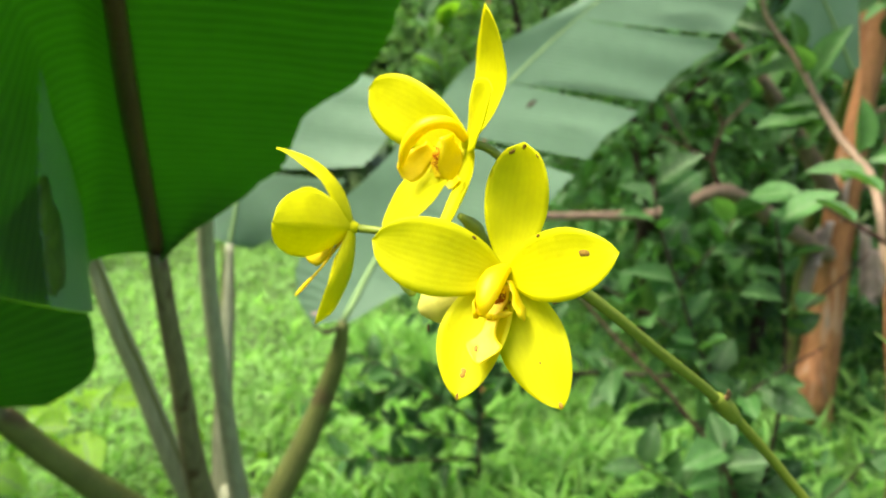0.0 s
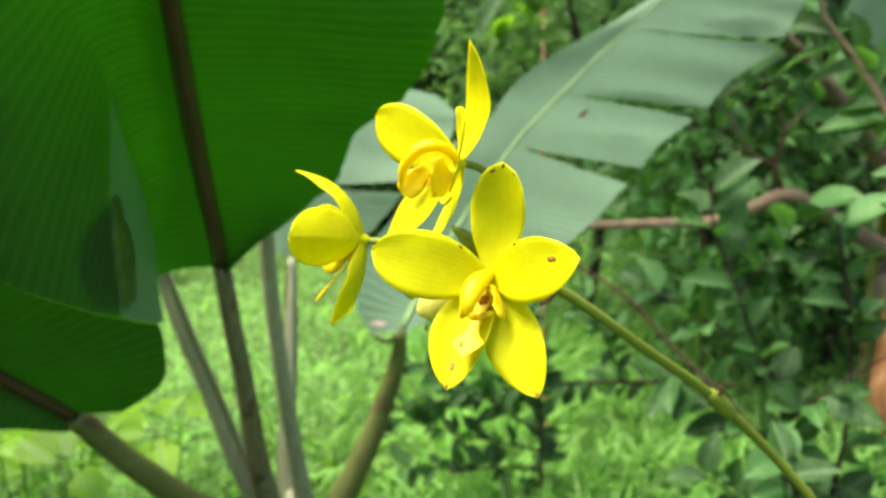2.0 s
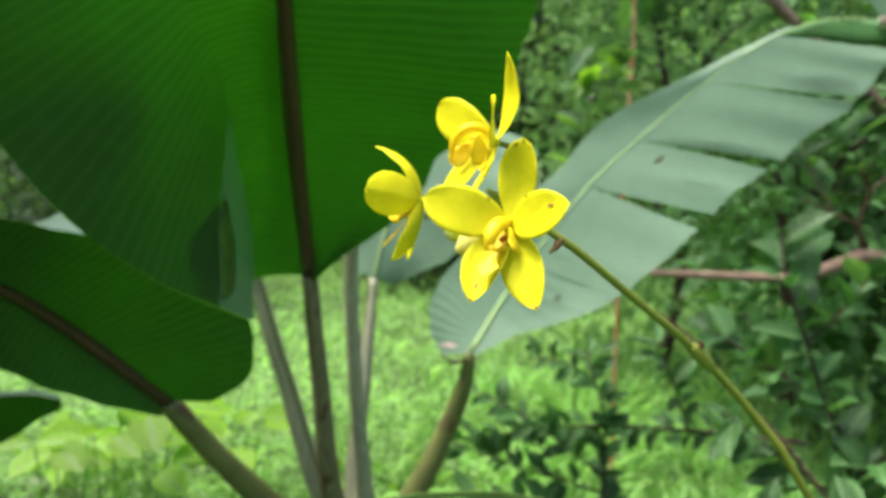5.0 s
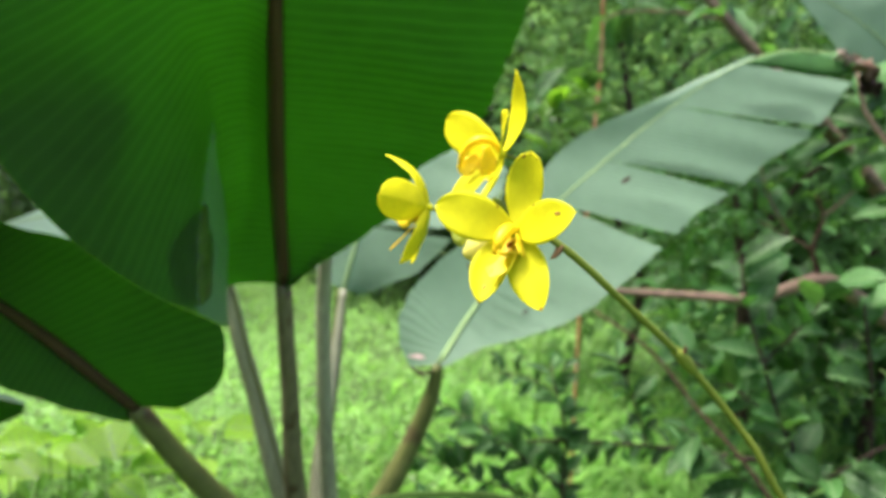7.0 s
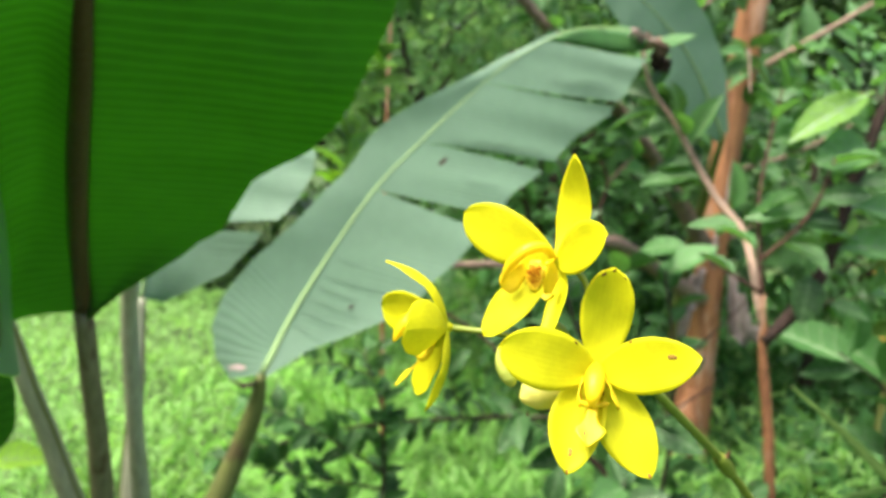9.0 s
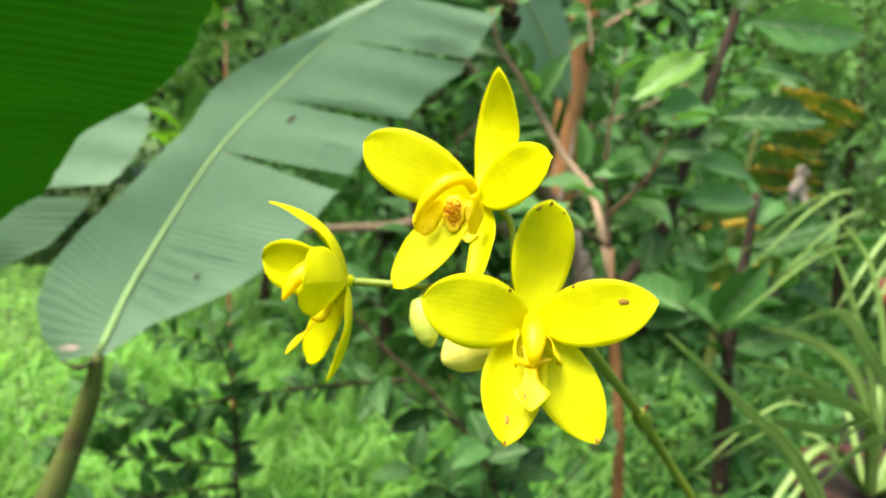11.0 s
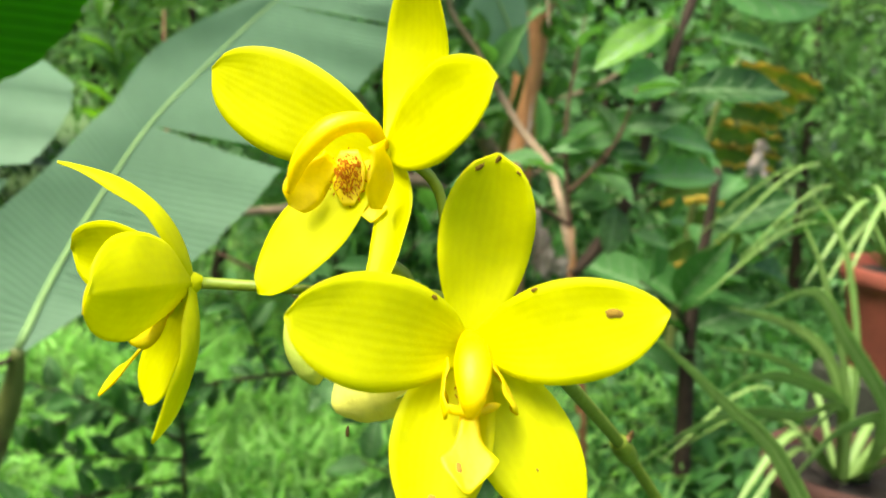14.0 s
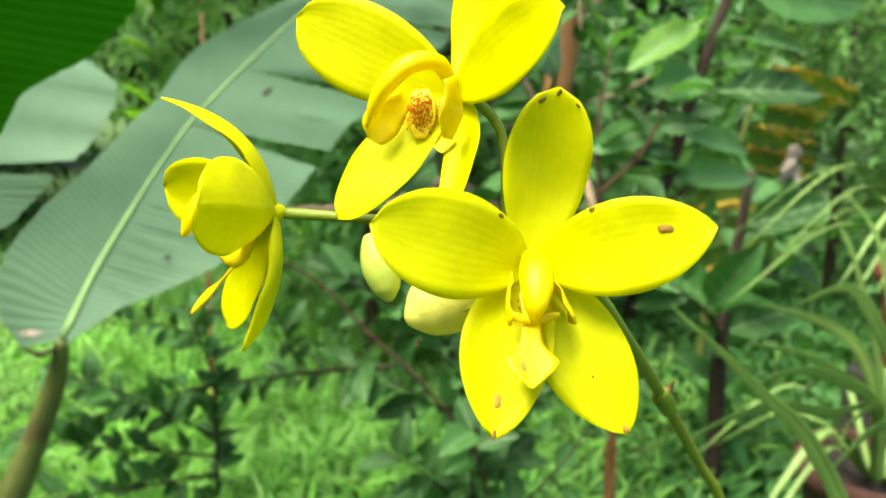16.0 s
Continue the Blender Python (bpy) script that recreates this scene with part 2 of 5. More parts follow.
def part(name, geo, material, parent, label="", kind=""):
    """One mesh in world places, under a thing or a part."""
    ob = new(name, mesh_of(name, geo, material))
    ob.parent = parent
    if parent.parent is None:
        ob.matrix_parent_inverse = Matrix.Translation(-Vector(parent.location))
    return tagged(ob, label, kind=kind)


def piece(name, me, m, parent):
    """One of many alike parts, on shared mesh data."""
    ob = new(name, me)
    ob.parent = parent
    if parent.parent is None:
        ob.matrix_parent_inverse = Matrix.Translation(-Vector(parent.location))
    ob.matrix_basis = m
    return ob


def frame_matrix(place, along, facing, size):
    """A pose whose y runs along, whose z faces as near as may be to facing, scaled by size."""
    y = unit(along)
    z = np.asarray(facing, dtype=float)
    z = unit(z - y * (z @ y))
    x = np.cross(y, z)
    return Matrix(((x[0] * size, y[0] * size, z[0] * size, place[0]), (x[1] * size, y[1] * size, z[1] * size, place[1]), (x[2] * size, y[2] * size, z[2] * size, place[2]), (0, 0, 0, 1)))


def leaf_mesh(name, material, wide=0.46, fold=0.12, droop=0.18, wave=0.02, seed=0, tipness=1.0):
    """A leaf one unit long: a folded, drooping oval blade with a pointed tip and a short stalk."""
    rng = np.random.default_rng(seed)
    n = 7
    g = np.zeros((n, 5, 3))
    for i in range(n):
        s = i / (n - 1)
        w = wide / 2 * (math.sin(math.pi * min(1, s ** 0.85)) ** (0.75 * tipness) if 0 < s < 1 else 0.015)
        for j, u in enumerate((-1, -0.55, 0, 0.55, 1)):
            g[i, j] = (u * w, 0.08 + 0.92 * s, fold * abs(u) * w / wide * 2 - droop * s * s + wave * rng.normal() * (0 < i < n - 1) * abs(u))
    vs, fs, _ = sheet(g)
    o = len(vs)
    vs += [(-0.012, 0, 0), (0.012, 0, 0), (0.012, 0.1, 0.004), (-0.012, 0.1, 0.004)]
    fs.append((o, o + 1, o + 2, o + 3))
    k = len(fs)
    # paler ribs on the blade: one along the middle, four pairs to the sides
    for a, b, w in [((0, 2), (n - 1, 2), 0.010)] + [((i, 2), (i + 1, j), 0.005) for i in range(1, n - 2) for j in (0, 4)]:
        pts = [g[i, 2] for i in range(n)] if b[0] == n - 1 else [g[a], (g[a] + 2 * g[a[0] + 1, (a[1] + b[1]) // 2] + g[b]) / 4 * 0.5 + (g[a] + g[b]) / 4, g[a] * 0.2 + g[b] * 0.8]
        for p, q in zip(pts[:-1], pts[1:]):
            d = unit(np.cross(q - p, (0, 0, 1))) * w
            o = len(vs)
            vs += [tuple(p - d + V(0, 0, 0.007)), tuple(p + d + V(0, 0, 0.007)), tuple(q + d * 0.7 + V(0, 0, 0.007)), tuple(q - d * 0.7 + V(0, 0, 0.007))]
            fs.append((o, o + 1, o + 2, o + 3))
    me = mesh_of(name, (vs, fs, None), material)
    me.materials.append(M_leaf_rib)
    for p in me.polygons[k:]:
        p.material_index = 1
    return me


def scatter(centres, lengths, along, facing, wide=0.5, fold=0.1):
    """Many small folded leaves as one bare geometry: six corners and four triangles each."""
    c, a, f = np.asarray(centres), np.asarray(along), np.asarray(facing)
    a = a / np.linalg.norm(a, axis=1)[:, None]
    f = f - a * (f * a).sum(1)[:, None]
    f = f / np.maximum(1e-9, np.linalg.norm(f, axis=1))[:, None]
    s = np.cross(a, f)
    L = np.asarray(lengths)[:, None]
    w = wide / 2 * L
    p0 = c
    p1, p2 = c + a * L * 0.42 + s * w + f * L * fold, c + a * L * 0.42 - s * w + f * L * fold
    p3 = c + a * L * 0.5
    p4 = c + a * L - f * L * 0.12
    vs = np.stack([p0, p1, p2, p3, p4], 1).reshape(-1, 3)
    k = np.arange(len(c))[:, None] * 5
    fs = np.concatenate([k + np.array([[0, 1, 3]]), k + np.array([[1, 4, 3]]), k + np.array([[0, 3, 2]]), k + np.array([[3, 4, 2]])])
    return vs.tolist(), fs.tolist(), None


# ---- setting ----
def ground():
    rng = np.random.default_rng(3)
    n = 90
    xs, ys = np.linspace(-1, 1, n), np.linspace(-1, 1, n)
    g = np.zeros((n, n, 3))
    for i, a in enumerate(xs):
        for j, b in enumerate(ys):
            x, y = 150 * a * abs(a) ** 1.6, 150 * b * abs(b) ** 1.6 + 3
            g[i, j] = (x, y, 0.03 * noise.noise((x * 1.3, y * 1.3, 0)) + 0.015 * noise.noise((x * 5, y * 5, 3)))
    me = mesh_of("ground", sheet(g), M_soil)
    tagged(new("ground", me), "uneven soil under the overgrown lawn", "ground", kind="structure")

    # tufts of blades and low round-leaved weeds over the lawn
    def lawn(n, lo, hi, x0, x1, y0, y1, wide, up, seed):
        r = np.random.default_rng(seed)
        x, y = r.uniform(x0, x1, n) + r.normal(0, 0.45, n), y0 + (y1 - y0) * r.uniform(0, 1, n) ** 1.3 + r.normal(0, 0.18, n)
        ln = r.uniform(lo, hi, n)
        hump = np.array([noise.noise((a * 2.2, b * 2.2, 7)) for a, b in zip(x, y)])
        z = np.maximum(0, r.uniform(0, 0.10, n) * (1 + hump) + 0.05 * hump)
        al = np.stack([r.normal(0, 1, n), r.normal(0, 1, n), np.abs(r.normal(up, 0.5, n))], 1)
        fc = np.stack([r.normal(0, 0.5, n), r.normal(0, 0.5, n) - 0.2, np.ones(n)], 1)
        return scatter(np.stack([x, y, z], 1), ln, al, fc, wide)

    a = new("lawn_grass", mesh_of("lawn_grass", joined(lawn(7000, 0.05, 0.12, -3.6, 1.5, 1.9, 6.6, 0.08, 1.3, 5), lawn(7000, 0.07, 0.17, 0.0, 0.8, 1.6, 3.6, 0.09, 1.0, 15)), M_grass))
    tagged(a, "bright green unmown lawn grass blades", "grass", kind="stuff")
    b = new("lawn_weeds", mesh_of("lawn_weeds", lawn(62000, 0.016, 0.038, -3.6, 1.5, 1.9, 6.6, 0.6, 0.25, 6), M_grass))
    tagged(b, "small round-leaved weeds matted through the lawn", "weeds", kind="stuff")
    c = new("low_weeds", mesh_of("low_weeds", lawn(9000, 0.03, 0.08, -3.5, 0.2, -1.5, 2.3, 0.5, 0.5, 8), M_fresh))
    tagged(c, "low leafy weeds round the foot of the plants", "weeds", kind="stuff")
    # the dark leaf colour stands in for shade on this ground
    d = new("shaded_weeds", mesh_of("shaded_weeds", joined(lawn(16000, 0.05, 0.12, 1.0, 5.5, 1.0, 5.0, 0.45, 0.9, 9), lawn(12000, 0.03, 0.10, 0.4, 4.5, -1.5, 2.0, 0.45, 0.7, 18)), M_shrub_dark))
    tagged(d, "leafy weeds coloured dark for the shade under the shrubs", "weeds", kind="stuff")


# ---- far shrubs and trees ----
def crown_leaves(centre, radii, n, lo, hi, seed, wide=0.45, clumps=60):
    r = np.random.default_rng(seed)
    c = r.normal(0, 1, (clumps, 3))
    c = c / np.linalg.norm(c, axis=1)[:, None] * r.uniform(0.35, 1.0, (clumps, 1)) * radii + centre
    k = r.integers(0, clumps, n)
    p = c[k] + r.normal(0, 1, (n, 3)) * (np.array(radii) * 0.16)
    p[:, 2] = np.maximum(p[:, 2], 0.03)
    out = p - np.asarray(centre)
    al = unit_rows(out) * 0.6 + r.normal(0, 0.7, (n, 3)) - np.array([0, 0, 0.25])
    fc = np.array([0, -0.35, 1.0]) + r.normal(0, 0.55, (n, 3))
    return scatter(p, r.uniform(lo, hi, n), al, fc, wide)


def unit_rows(a):
    return a / np.maximum(1e-9, np.linalg.norm(a, axis=1))[:, None]


def bush(name, label, place, height, spread, n, lo, hi, material, seed, wide=0.45, trunk=0.03):
    r = np.random.default_rng(seed)
    x, y = place
    t = thing(name, (x, y, 0), label, "tree" if height > 2.4 else "shrub")
    part("trunk", tube([(x, y, -0.02), (x + r.normal(0, 0.05), y, height * 0.3), (x + r.normal(0, 0.12), y + 0.05, height * 0.75)], [trunk, trunk * 0.8, trunk * 0.35], 12, 8, rough=0.06, seed=seed), M_twig_dark, t)
    for q in range(5):
        w = r.uniform(0, 2 * math.pi)
        z0 = height * r.uniform(0.2, 0.6)
        part("limb", tube([(x, y, z0), (x + 0.3 * spread * math.cos(w), y + 0.3 * spread * math.sin(w), z0 + height * 0.15), (x + 0.75 * spread * math.cos(w), y + 0.75 * spread * math.sin(w), z0 + height * 0.25)], [trunk * 0.5, trunk * 0.35, trunk * 0.12], 9, 6), M_twig_dark, t)
    part("crown", crown_leaves((x, y, height * 0.55), (spread, spread * 0.8, height * 0.5), n, lo, hi, seed + 50, wide), material, t, kind="stuff")
    return t


def far_shrubs():
    r = np.random.default_rng(11)
    for k in range(13):
        x = -6.6 + k * 1.15 + r.normal(0, 0.15)
        y = 6.7 + r.normal(0, 0.35) + 0.04 * abs(x) ** 1.5
        bush("hedge_tree", "dense leafy tree at the far edge of the lawn", (x, y), r.uniform(3.2, 4.2), r.uniform(1.0, 1.35), 6500, 0.06, 0.14, M_far if k % 3 else M_far_bright, 100 + k, trunk=0.06)
    for k in range(11):
        x = -9 + k * 1.9 + r.normal(0, 0.3)
        bush("backdrop_tree", "tall shaded tree behind the hedge", (x, 9.5 + r.normal(0, 0.5)), 7.0, 1.7, 5200, 0.16, 0.32, M_far, 200 + k, trunk=0.12)


ground()
far_shrubs()


# ---- banana plant ----
def blade(rib, widths, reach, sag, facing, s0, s1, ripple=0.004, seed=0, rows=40, cols=12, notch0=0.0, notch1=0.0, side=1, twist=0.0, pleat=0.0):
    """One panel of a banana leaf's half: from rib share s0 to s1. widths and reach are given along the whole rib: how far the edge
    lies from the rib, and the way in which the veins run there. notch0 and notch1 are the shares of the rib by which the panel narrows towards the edge."""
    r = np.random.default_rng(seed)
    S = np.linspace(s0, s1, rows)
    fine = curve_points(rib, 200)
    rib_at = lambda s: V(*[np.interp(np.clip(s, 0, 1) * 199, np.arange(200), fine[:, c]) for c in range(3)])
    length = np.linalg.norm(np.diff(fine, axis=0), axis=1).sum()
    k = np.linspace(0, 1, len(widths))
    kr = np.linspace(0, 1, len(reach))
    R = np.asarray(reach, dtype=float)
    g, uv = np.zeros((rows, cols, 3)), np.zeros((rows, cols, 2))
    ph = r.uniform(0, 6)
    for i, s in enumerate(S):
        q = (i / (rows - 1))
        jit = 1 + 0.006 * r.normal()
        for j in range(cols):
            v = j / (cols - 1)
            s = s0 + notch0 * v + (s1 - s0 - (notch0 + notch1) * v) * q
            w = np.interp(s, k, widths) * jit
            d = unit([np.interp(s, kr, R[:, c]) for c in range(3)])
            p = rib_at(s) + d * w * v
            lift = sag * v * v + ripple * math.sin(s * length * 70 + ph + 2 * v) * v * 0.35 + ripple * 1.4 * math.sin(s * length * 16 + ph + 1.5 * v) * v + twist * (q - 0.5) * v + pleat * 4 * v * (1 - v) * (math.sin(s * 61 + 6 * v) * 0.3 + math.sin(s * 29 + 2 + 5 * v))
            g[i, j] = p + unit(facing) * lift
            uv[i, j] = (s * length, v * w)
    if side < 0:
        g, uv = g[:, ::-1], uv[:, ::-1]
    return g, uv


def folded_half(rib, folds, rows=120, cols=31, pleat=0.0):
    """A leaf half that leaves the rib one way and then bends down along a crease. folds: rib share, crease point, edge point."""
    S = np.array([f[0] for f in folds])
    fine = curve_points(rib, 200)
    length = np.linalg.norm(np.diff(fine, axis=0), axis=1).sum()
    C, E = (np.array([f[k] for f in folds], dtype=float) for k in (1, 2))

    def smooth(s, A):
        return sum(V(*[np.interp(np.clip(s + d, 0, 1), S, A[:, c]) for c in range(3)]) for d in (-0.03, -0.01, 0.01, 0.03)) / 4

    g, uv = np.zeros((rows, cols, 3)), np.zeros((rows, cols, 2))
    for i in range(rows):
        s = i / (rows - 1)
        a, b, c = V(*[np.interp(s * 199, np.arange(200), fine[:, k]) for k in range(3)]), smooth(s, C), smooth(s, E)
        bow = curve_points([a, b, c], cols)
        w = np.linalg.norm(b - a) + np.linalg.norm(c - b)
        for j in range(cols):
            v = j / (cols - 1)
            flat = a + (b - a) * v / 0.45 if v < 0.45 else b + (c - b) * (v - 0.45) / 0.55
            lift = pleat * 4 * v * (1 - v) * (math.sin(s * 61 + 6 * v) * 0.3 + math.sin(s * 29 + 2 + 5 * v))
            g[i, j] = flat * 0.6 + bow[j] * 0.4 + unit((0.1, 0.75, 0.65)) * lift
            uv[i, j] = (s * length, v * w)
    return g, uv


def banana_leaf(name, label, rib, halves, facing, rib_mat, petiole, pet_r, rib_r=0.36, ripple=0.004, group="banana leaves", pleats=(0.0, 0.0), pet_mat=None):
    """A leaf with a midrib, a petiole and two halves of panels. Each half: (panels, widths, reach, sag, side)."""
    t = thing(name, petiole[-1], label, "leaf", group)
    q = 0
    for half in halves:
        if len(half) == 2:
            g, uv = half[0][:, ::-1], half[1][:, ::-1]
            p = part("blade", sheet(g, 0, uv), M_ban_top, t)
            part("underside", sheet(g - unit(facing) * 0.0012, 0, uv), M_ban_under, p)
            continue
        panels, widths, reach, sag, side = half
        for s0, s1, n0, n1, tw in panels:
            q += 1
            g, uv = blade(rib, widths, reach, sag, facing, s0, s1, ripple=ripple, seed=q, notch0=n0, notch1=n1, side=side, twist=tw, pleat=pleats[0 if side > 0 else 1], rows=40 if pleats[1] == 0 else 120)
            top, low = sheet(g, 0, uv), sheet(g - unit(facing) * 0.0012, 0, uv)
            p = part("blade", top, M_ban_top, t)
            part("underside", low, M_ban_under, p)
    part("midrib", tube(rib, [pet_r * (0.9 if rib_r > 0.5 else 0.42), pet_r * rib_r, pet_r * rib_r * 0.7, pet_r * rib_r * 0.45, pet_r * 0.15], 40, 10, 0.7), rib_mat, t)
    if rib_mat is M_rib and pet_mat is None:
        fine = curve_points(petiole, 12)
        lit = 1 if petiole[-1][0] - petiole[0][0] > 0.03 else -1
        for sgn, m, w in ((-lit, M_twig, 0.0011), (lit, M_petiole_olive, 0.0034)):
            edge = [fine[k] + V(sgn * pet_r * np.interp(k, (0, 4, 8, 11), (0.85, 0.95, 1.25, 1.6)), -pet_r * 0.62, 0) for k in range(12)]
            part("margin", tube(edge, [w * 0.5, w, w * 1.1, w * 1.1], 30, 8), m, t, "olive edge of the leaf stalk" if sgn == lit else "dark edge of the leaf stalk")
    part("petiole", tube(petiole, [pet_r * (1.0 if rib_r > 0.5 else 0.6), pet_r * 1.1, pet_r * 1.25, pet_r * 1.5, pet_r * 1.7, pet_r * 1.9], 30, 12, rough=0.012), pet_mat or (M_petiole if rib_mat is not M_rib_dark else M_petiole_dark), t)
    return t


M_petiole_dark = mat("banana_petiole_dark", (0.165, 0.155, 0.075), stretch=(5, 5, 0.04), rough=0.45, var=0.4, scale=24, bump=0.08, spots=(14.0, 0.60, (0.09, 0.065, 0.03)), spec=0.25)


def banana():
    foot = (-0.37, 1.32, 0.40)
    t = thing("banana_plant", (-0.37, 1.32, 0), "short green-brown banana stem rising from the lawn", "banana plant")
    part("sheath", tube([(-0.37, 1.33, -0.03), (-0.37, 1.33, 0.2), foot], [0.075, 0.062, 0.045], 14, 16, rough=0.02), M_petiole, t)
    part("sheath", tube([(-0.38, 1.31, -0.03), (-0.385, 1.30, 0.2), (-0.38, 1.30, 0.46)], [0.06, 0.05, 0.02], 12, 12, rough=0.02), M_petiole, t)

    # the big leaf seen from beneath; its far half bends down towards the path along a crease
    rib = [(-0.368, 1.0, 0.965), (-0.347, 0.92, 1.062), (-0.310, 0.80, 1.166), (-0.274, 0.695, 1.245), (-0.249, 0.62, 1.316), (-0.215, 0.53, 1.43), (-0.17, 0.45, 1.62), (-0.10, 0.42, 1.85)]
    right = ([(0.0, 0.62, 0.0, 0.0, 0.0), (0.62, 1.0, 0.0, 0.0, 0.0)], [0.01, 0.058, 0.118, 0.155, 0.165, 0.172, 0.214, 0.232, 0.236, 0.242, 0.245, 0.25, 0.26, 0.26, 0.26, 0.25, 0.23, 0.2, 0.15, 0.09, 0.02],
             [(0.9, 0.1, 0.1), (0.98, 0.2, -0.05), (0.98, 0.2, -0.02), (0.97, 0.2, 0.05), (0.95, 0.1, 0.1), (0.95, 0.05, 0.0)], -0.01, 1)
    folds = [(0.0, (-0.449, 0.99, 0.952), (-0.414, 0.908, 0.915)), (0.09, (-0.425, 0.93, 1.032), (-0.400, 0.85, 0.931)), (0.20, (-0.387, 0.83, 1.141), (-0.392, 0.78, 0.958)), (0.29, (-0.358, 0.75, 1.216), (-0.403, 0.71, 0.988)),
             (0.36, (-0.335, 0.68, 1.261), (-0.432, 0.65, 1.028)), (0.42, (-0.318, 0.62, 1.288), (-0.464, 0.57, 1.096)), (0.47, (-0.304, 0.57, 1.311), (-0.50, 0.54, 1.167)), (0.53, (-0.290, 0.52, 1.345), (-0.505, 0.49, 1.23)),
             (0.65, (-0.29, 0.49, 1.44), (-0.48, 0.46, 1.33)), (0.80, (-0.25, 0.43, 1.60), (-0.42, 0.42, 1.52)), (1.0, (-0.105, 0.418, 1.85), (-0.12, 0.415, 1.845))]
    g, uv = folded_half(rib, folds, pleat=0.004)
    banana_leaf("banana_leaf", "large green banana leaf, seen backlit from beneath, with a maroon midrib", rib, [right, (g, uv)], (0.1, 0.75, 0.65), M_rib_dark,
                [(-0.368, 1.0, 0.965), (-0.372, 1.03, 0.87), (-0.378, 1.07, 0.777), (-0.395, 1.17, 0.546), (-0.39, 1.28, 0.34)], 0.0125, 0.95, pleats=(0.002, 0.004))

    # unseen loose leaves added on its upper side to cast its two dark patches
    nr = np.cross(np.gradient(g, axis=0), np.gradient(g, axis=1))
    nr /= np.maximum(1e-9, np.linalg.norm(nr, axis=2))[..., None]
    nr *= np.sign(nr @ V(0.1, 0.75, 0.65))[..., None]
    for sc, vc, rs, rv, lift, m in ((0.25, 0.85, 0.06, 0.15, 0.003, M_fresh), (0.455, 0.83, 0.036, 0.18, 0.03, M_dry)):
        disc = np.zeros((6, 33, 3))
        for a in range(6):
            for b in range(33):
                w = 2 * math.pi * b / 32
                k = (0.01 + 0.99 * a / 5) * (1 + 0.04 * math.sin(3 * w) + 0.03 * math.sin(5 * w + 1))
                ii, jj = int(np.clip(sc + rs * k * math.cos(w), 0, 1) * 119), int(np.clip(vc + rv * k * math.sin(w), 0, 1) * 30)
                disc[a, b] = g[ii, jj] + nr[ii, jj] * lift
        t = thing("shade_leaf", disc[0, 0], "unseen leaf added on top of the banana leaf to shade it", "leaf", "fallen leaves")
        part("blade", sheet(disc, 0.0006), m, t)

    # the bright low leaf at the edge
    rib5 = [(-1.12, 0.96, 0.60), (-1.04, 0.97, 0.67), (-0.95, 0.98, 0.725), (-0.86, 0.99, 0.742), (-0.80, 1.0, 0.735)]
    lo = ([(0.0, 1.0, 0.0, 0.0, 0.0)], [0.05, 0.20, 0.20, 0.13, 0.02], [(-0.30, 0.55, -0.7), (-0.30, 0.55, -0.7)], 0.0, 1)
    hi = ([(0.0, 1.0, 0.0, 0.0, 0.0)], [0.004, 0.006, 0.006, 0.005, 0.003], [(0.1, 0.8, 0.5), (0.1, 0.8, 0.5)], 0.0, -1)
    banana_leaf("banana_leaf", "small bright green banana leaf hanging low", rib5, [lo, hi], (0.1, 0.6, 0.6), M_rib, [(-1.12, 0.96, 0.60), (-1.19, 1.0, 0.45), (-1.30, 1.08, 0.2), (-1.36, 1.12, -0.02)], 0.005)

    # the low leaf that hangs out to the side
    rib = [(-0.60, 0.985, 0.755), (-0.635, 0.91, 0.835), (-0.66, 0.85, 0.896), (-0.685, 0.75, 0.975), (-0.70, 0.62, 1.04), (-0.71, 0.48, 1.08)]
    right = ([(0.0, 1.0, 0.0, 0.0, 0.0)], [0.075, 0.160, 0.192, 0.212, 0.218, 0.212, 0.20, 0.185, 0.165, 0.14, 0.127, 0.113, 0.10, 0.09, 0.08, 0.07, 0.057, 0.043, 0.03], [(0.85, 0.05, 0.10), (0.75, 0.1, 0.4), (0.7, 0.15, 0.55), (0.7, 0.2, 0.5)], 0.0, 1)
    left = ([(0.0, 1.0, 0.0, 0.0, 0.0)], [0.025, 0.055, 0.085, 0.10, 0.10, 0.08, 0.03], [(-0.2, -0.15, -0.75), (-0.35, -0.3, -0.75), (-0.5, -0.3, -0.7), (-0.6, -0.3, -0.6)], 0.0, -1)
    # the stalk's shade is put into its colour by the darker olive
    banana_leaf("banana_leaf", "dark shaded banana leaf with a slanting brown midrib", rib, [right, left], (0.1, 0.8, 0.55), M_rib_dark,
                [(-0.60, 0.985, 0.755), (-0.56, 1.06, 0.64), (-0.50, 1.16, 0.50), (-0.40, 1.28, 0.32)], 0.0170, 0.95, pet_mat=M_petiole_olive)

    # the leaf behind it, of which a pale strip shows
    rib = [(-0.508, 1.075, 0.995), (-0.57, 1.14, 1.04), (-0.70, 1.22, 1.04), (-1.04, 1.35, 0.99), (-1.45, 1.5, 0.86)]
    up = ([(0.0, 1.0, 0.0, 0.0, 0.0)], [0.02, 0.10, 0.13, 0.12, 0.03], [(0.0, 0.9, 0.25), (0.0, 0.95, 0.2)], 0.0, 1)
    down = ([(0.0, 1.0, 0.0, 0.0, 0.0)], [0.02, 0.10, 0.13, 0.12, 0.03], [(0.0, -0.8, -0.35), (0.0, -0.8, -0.3)], 0.0, -1)
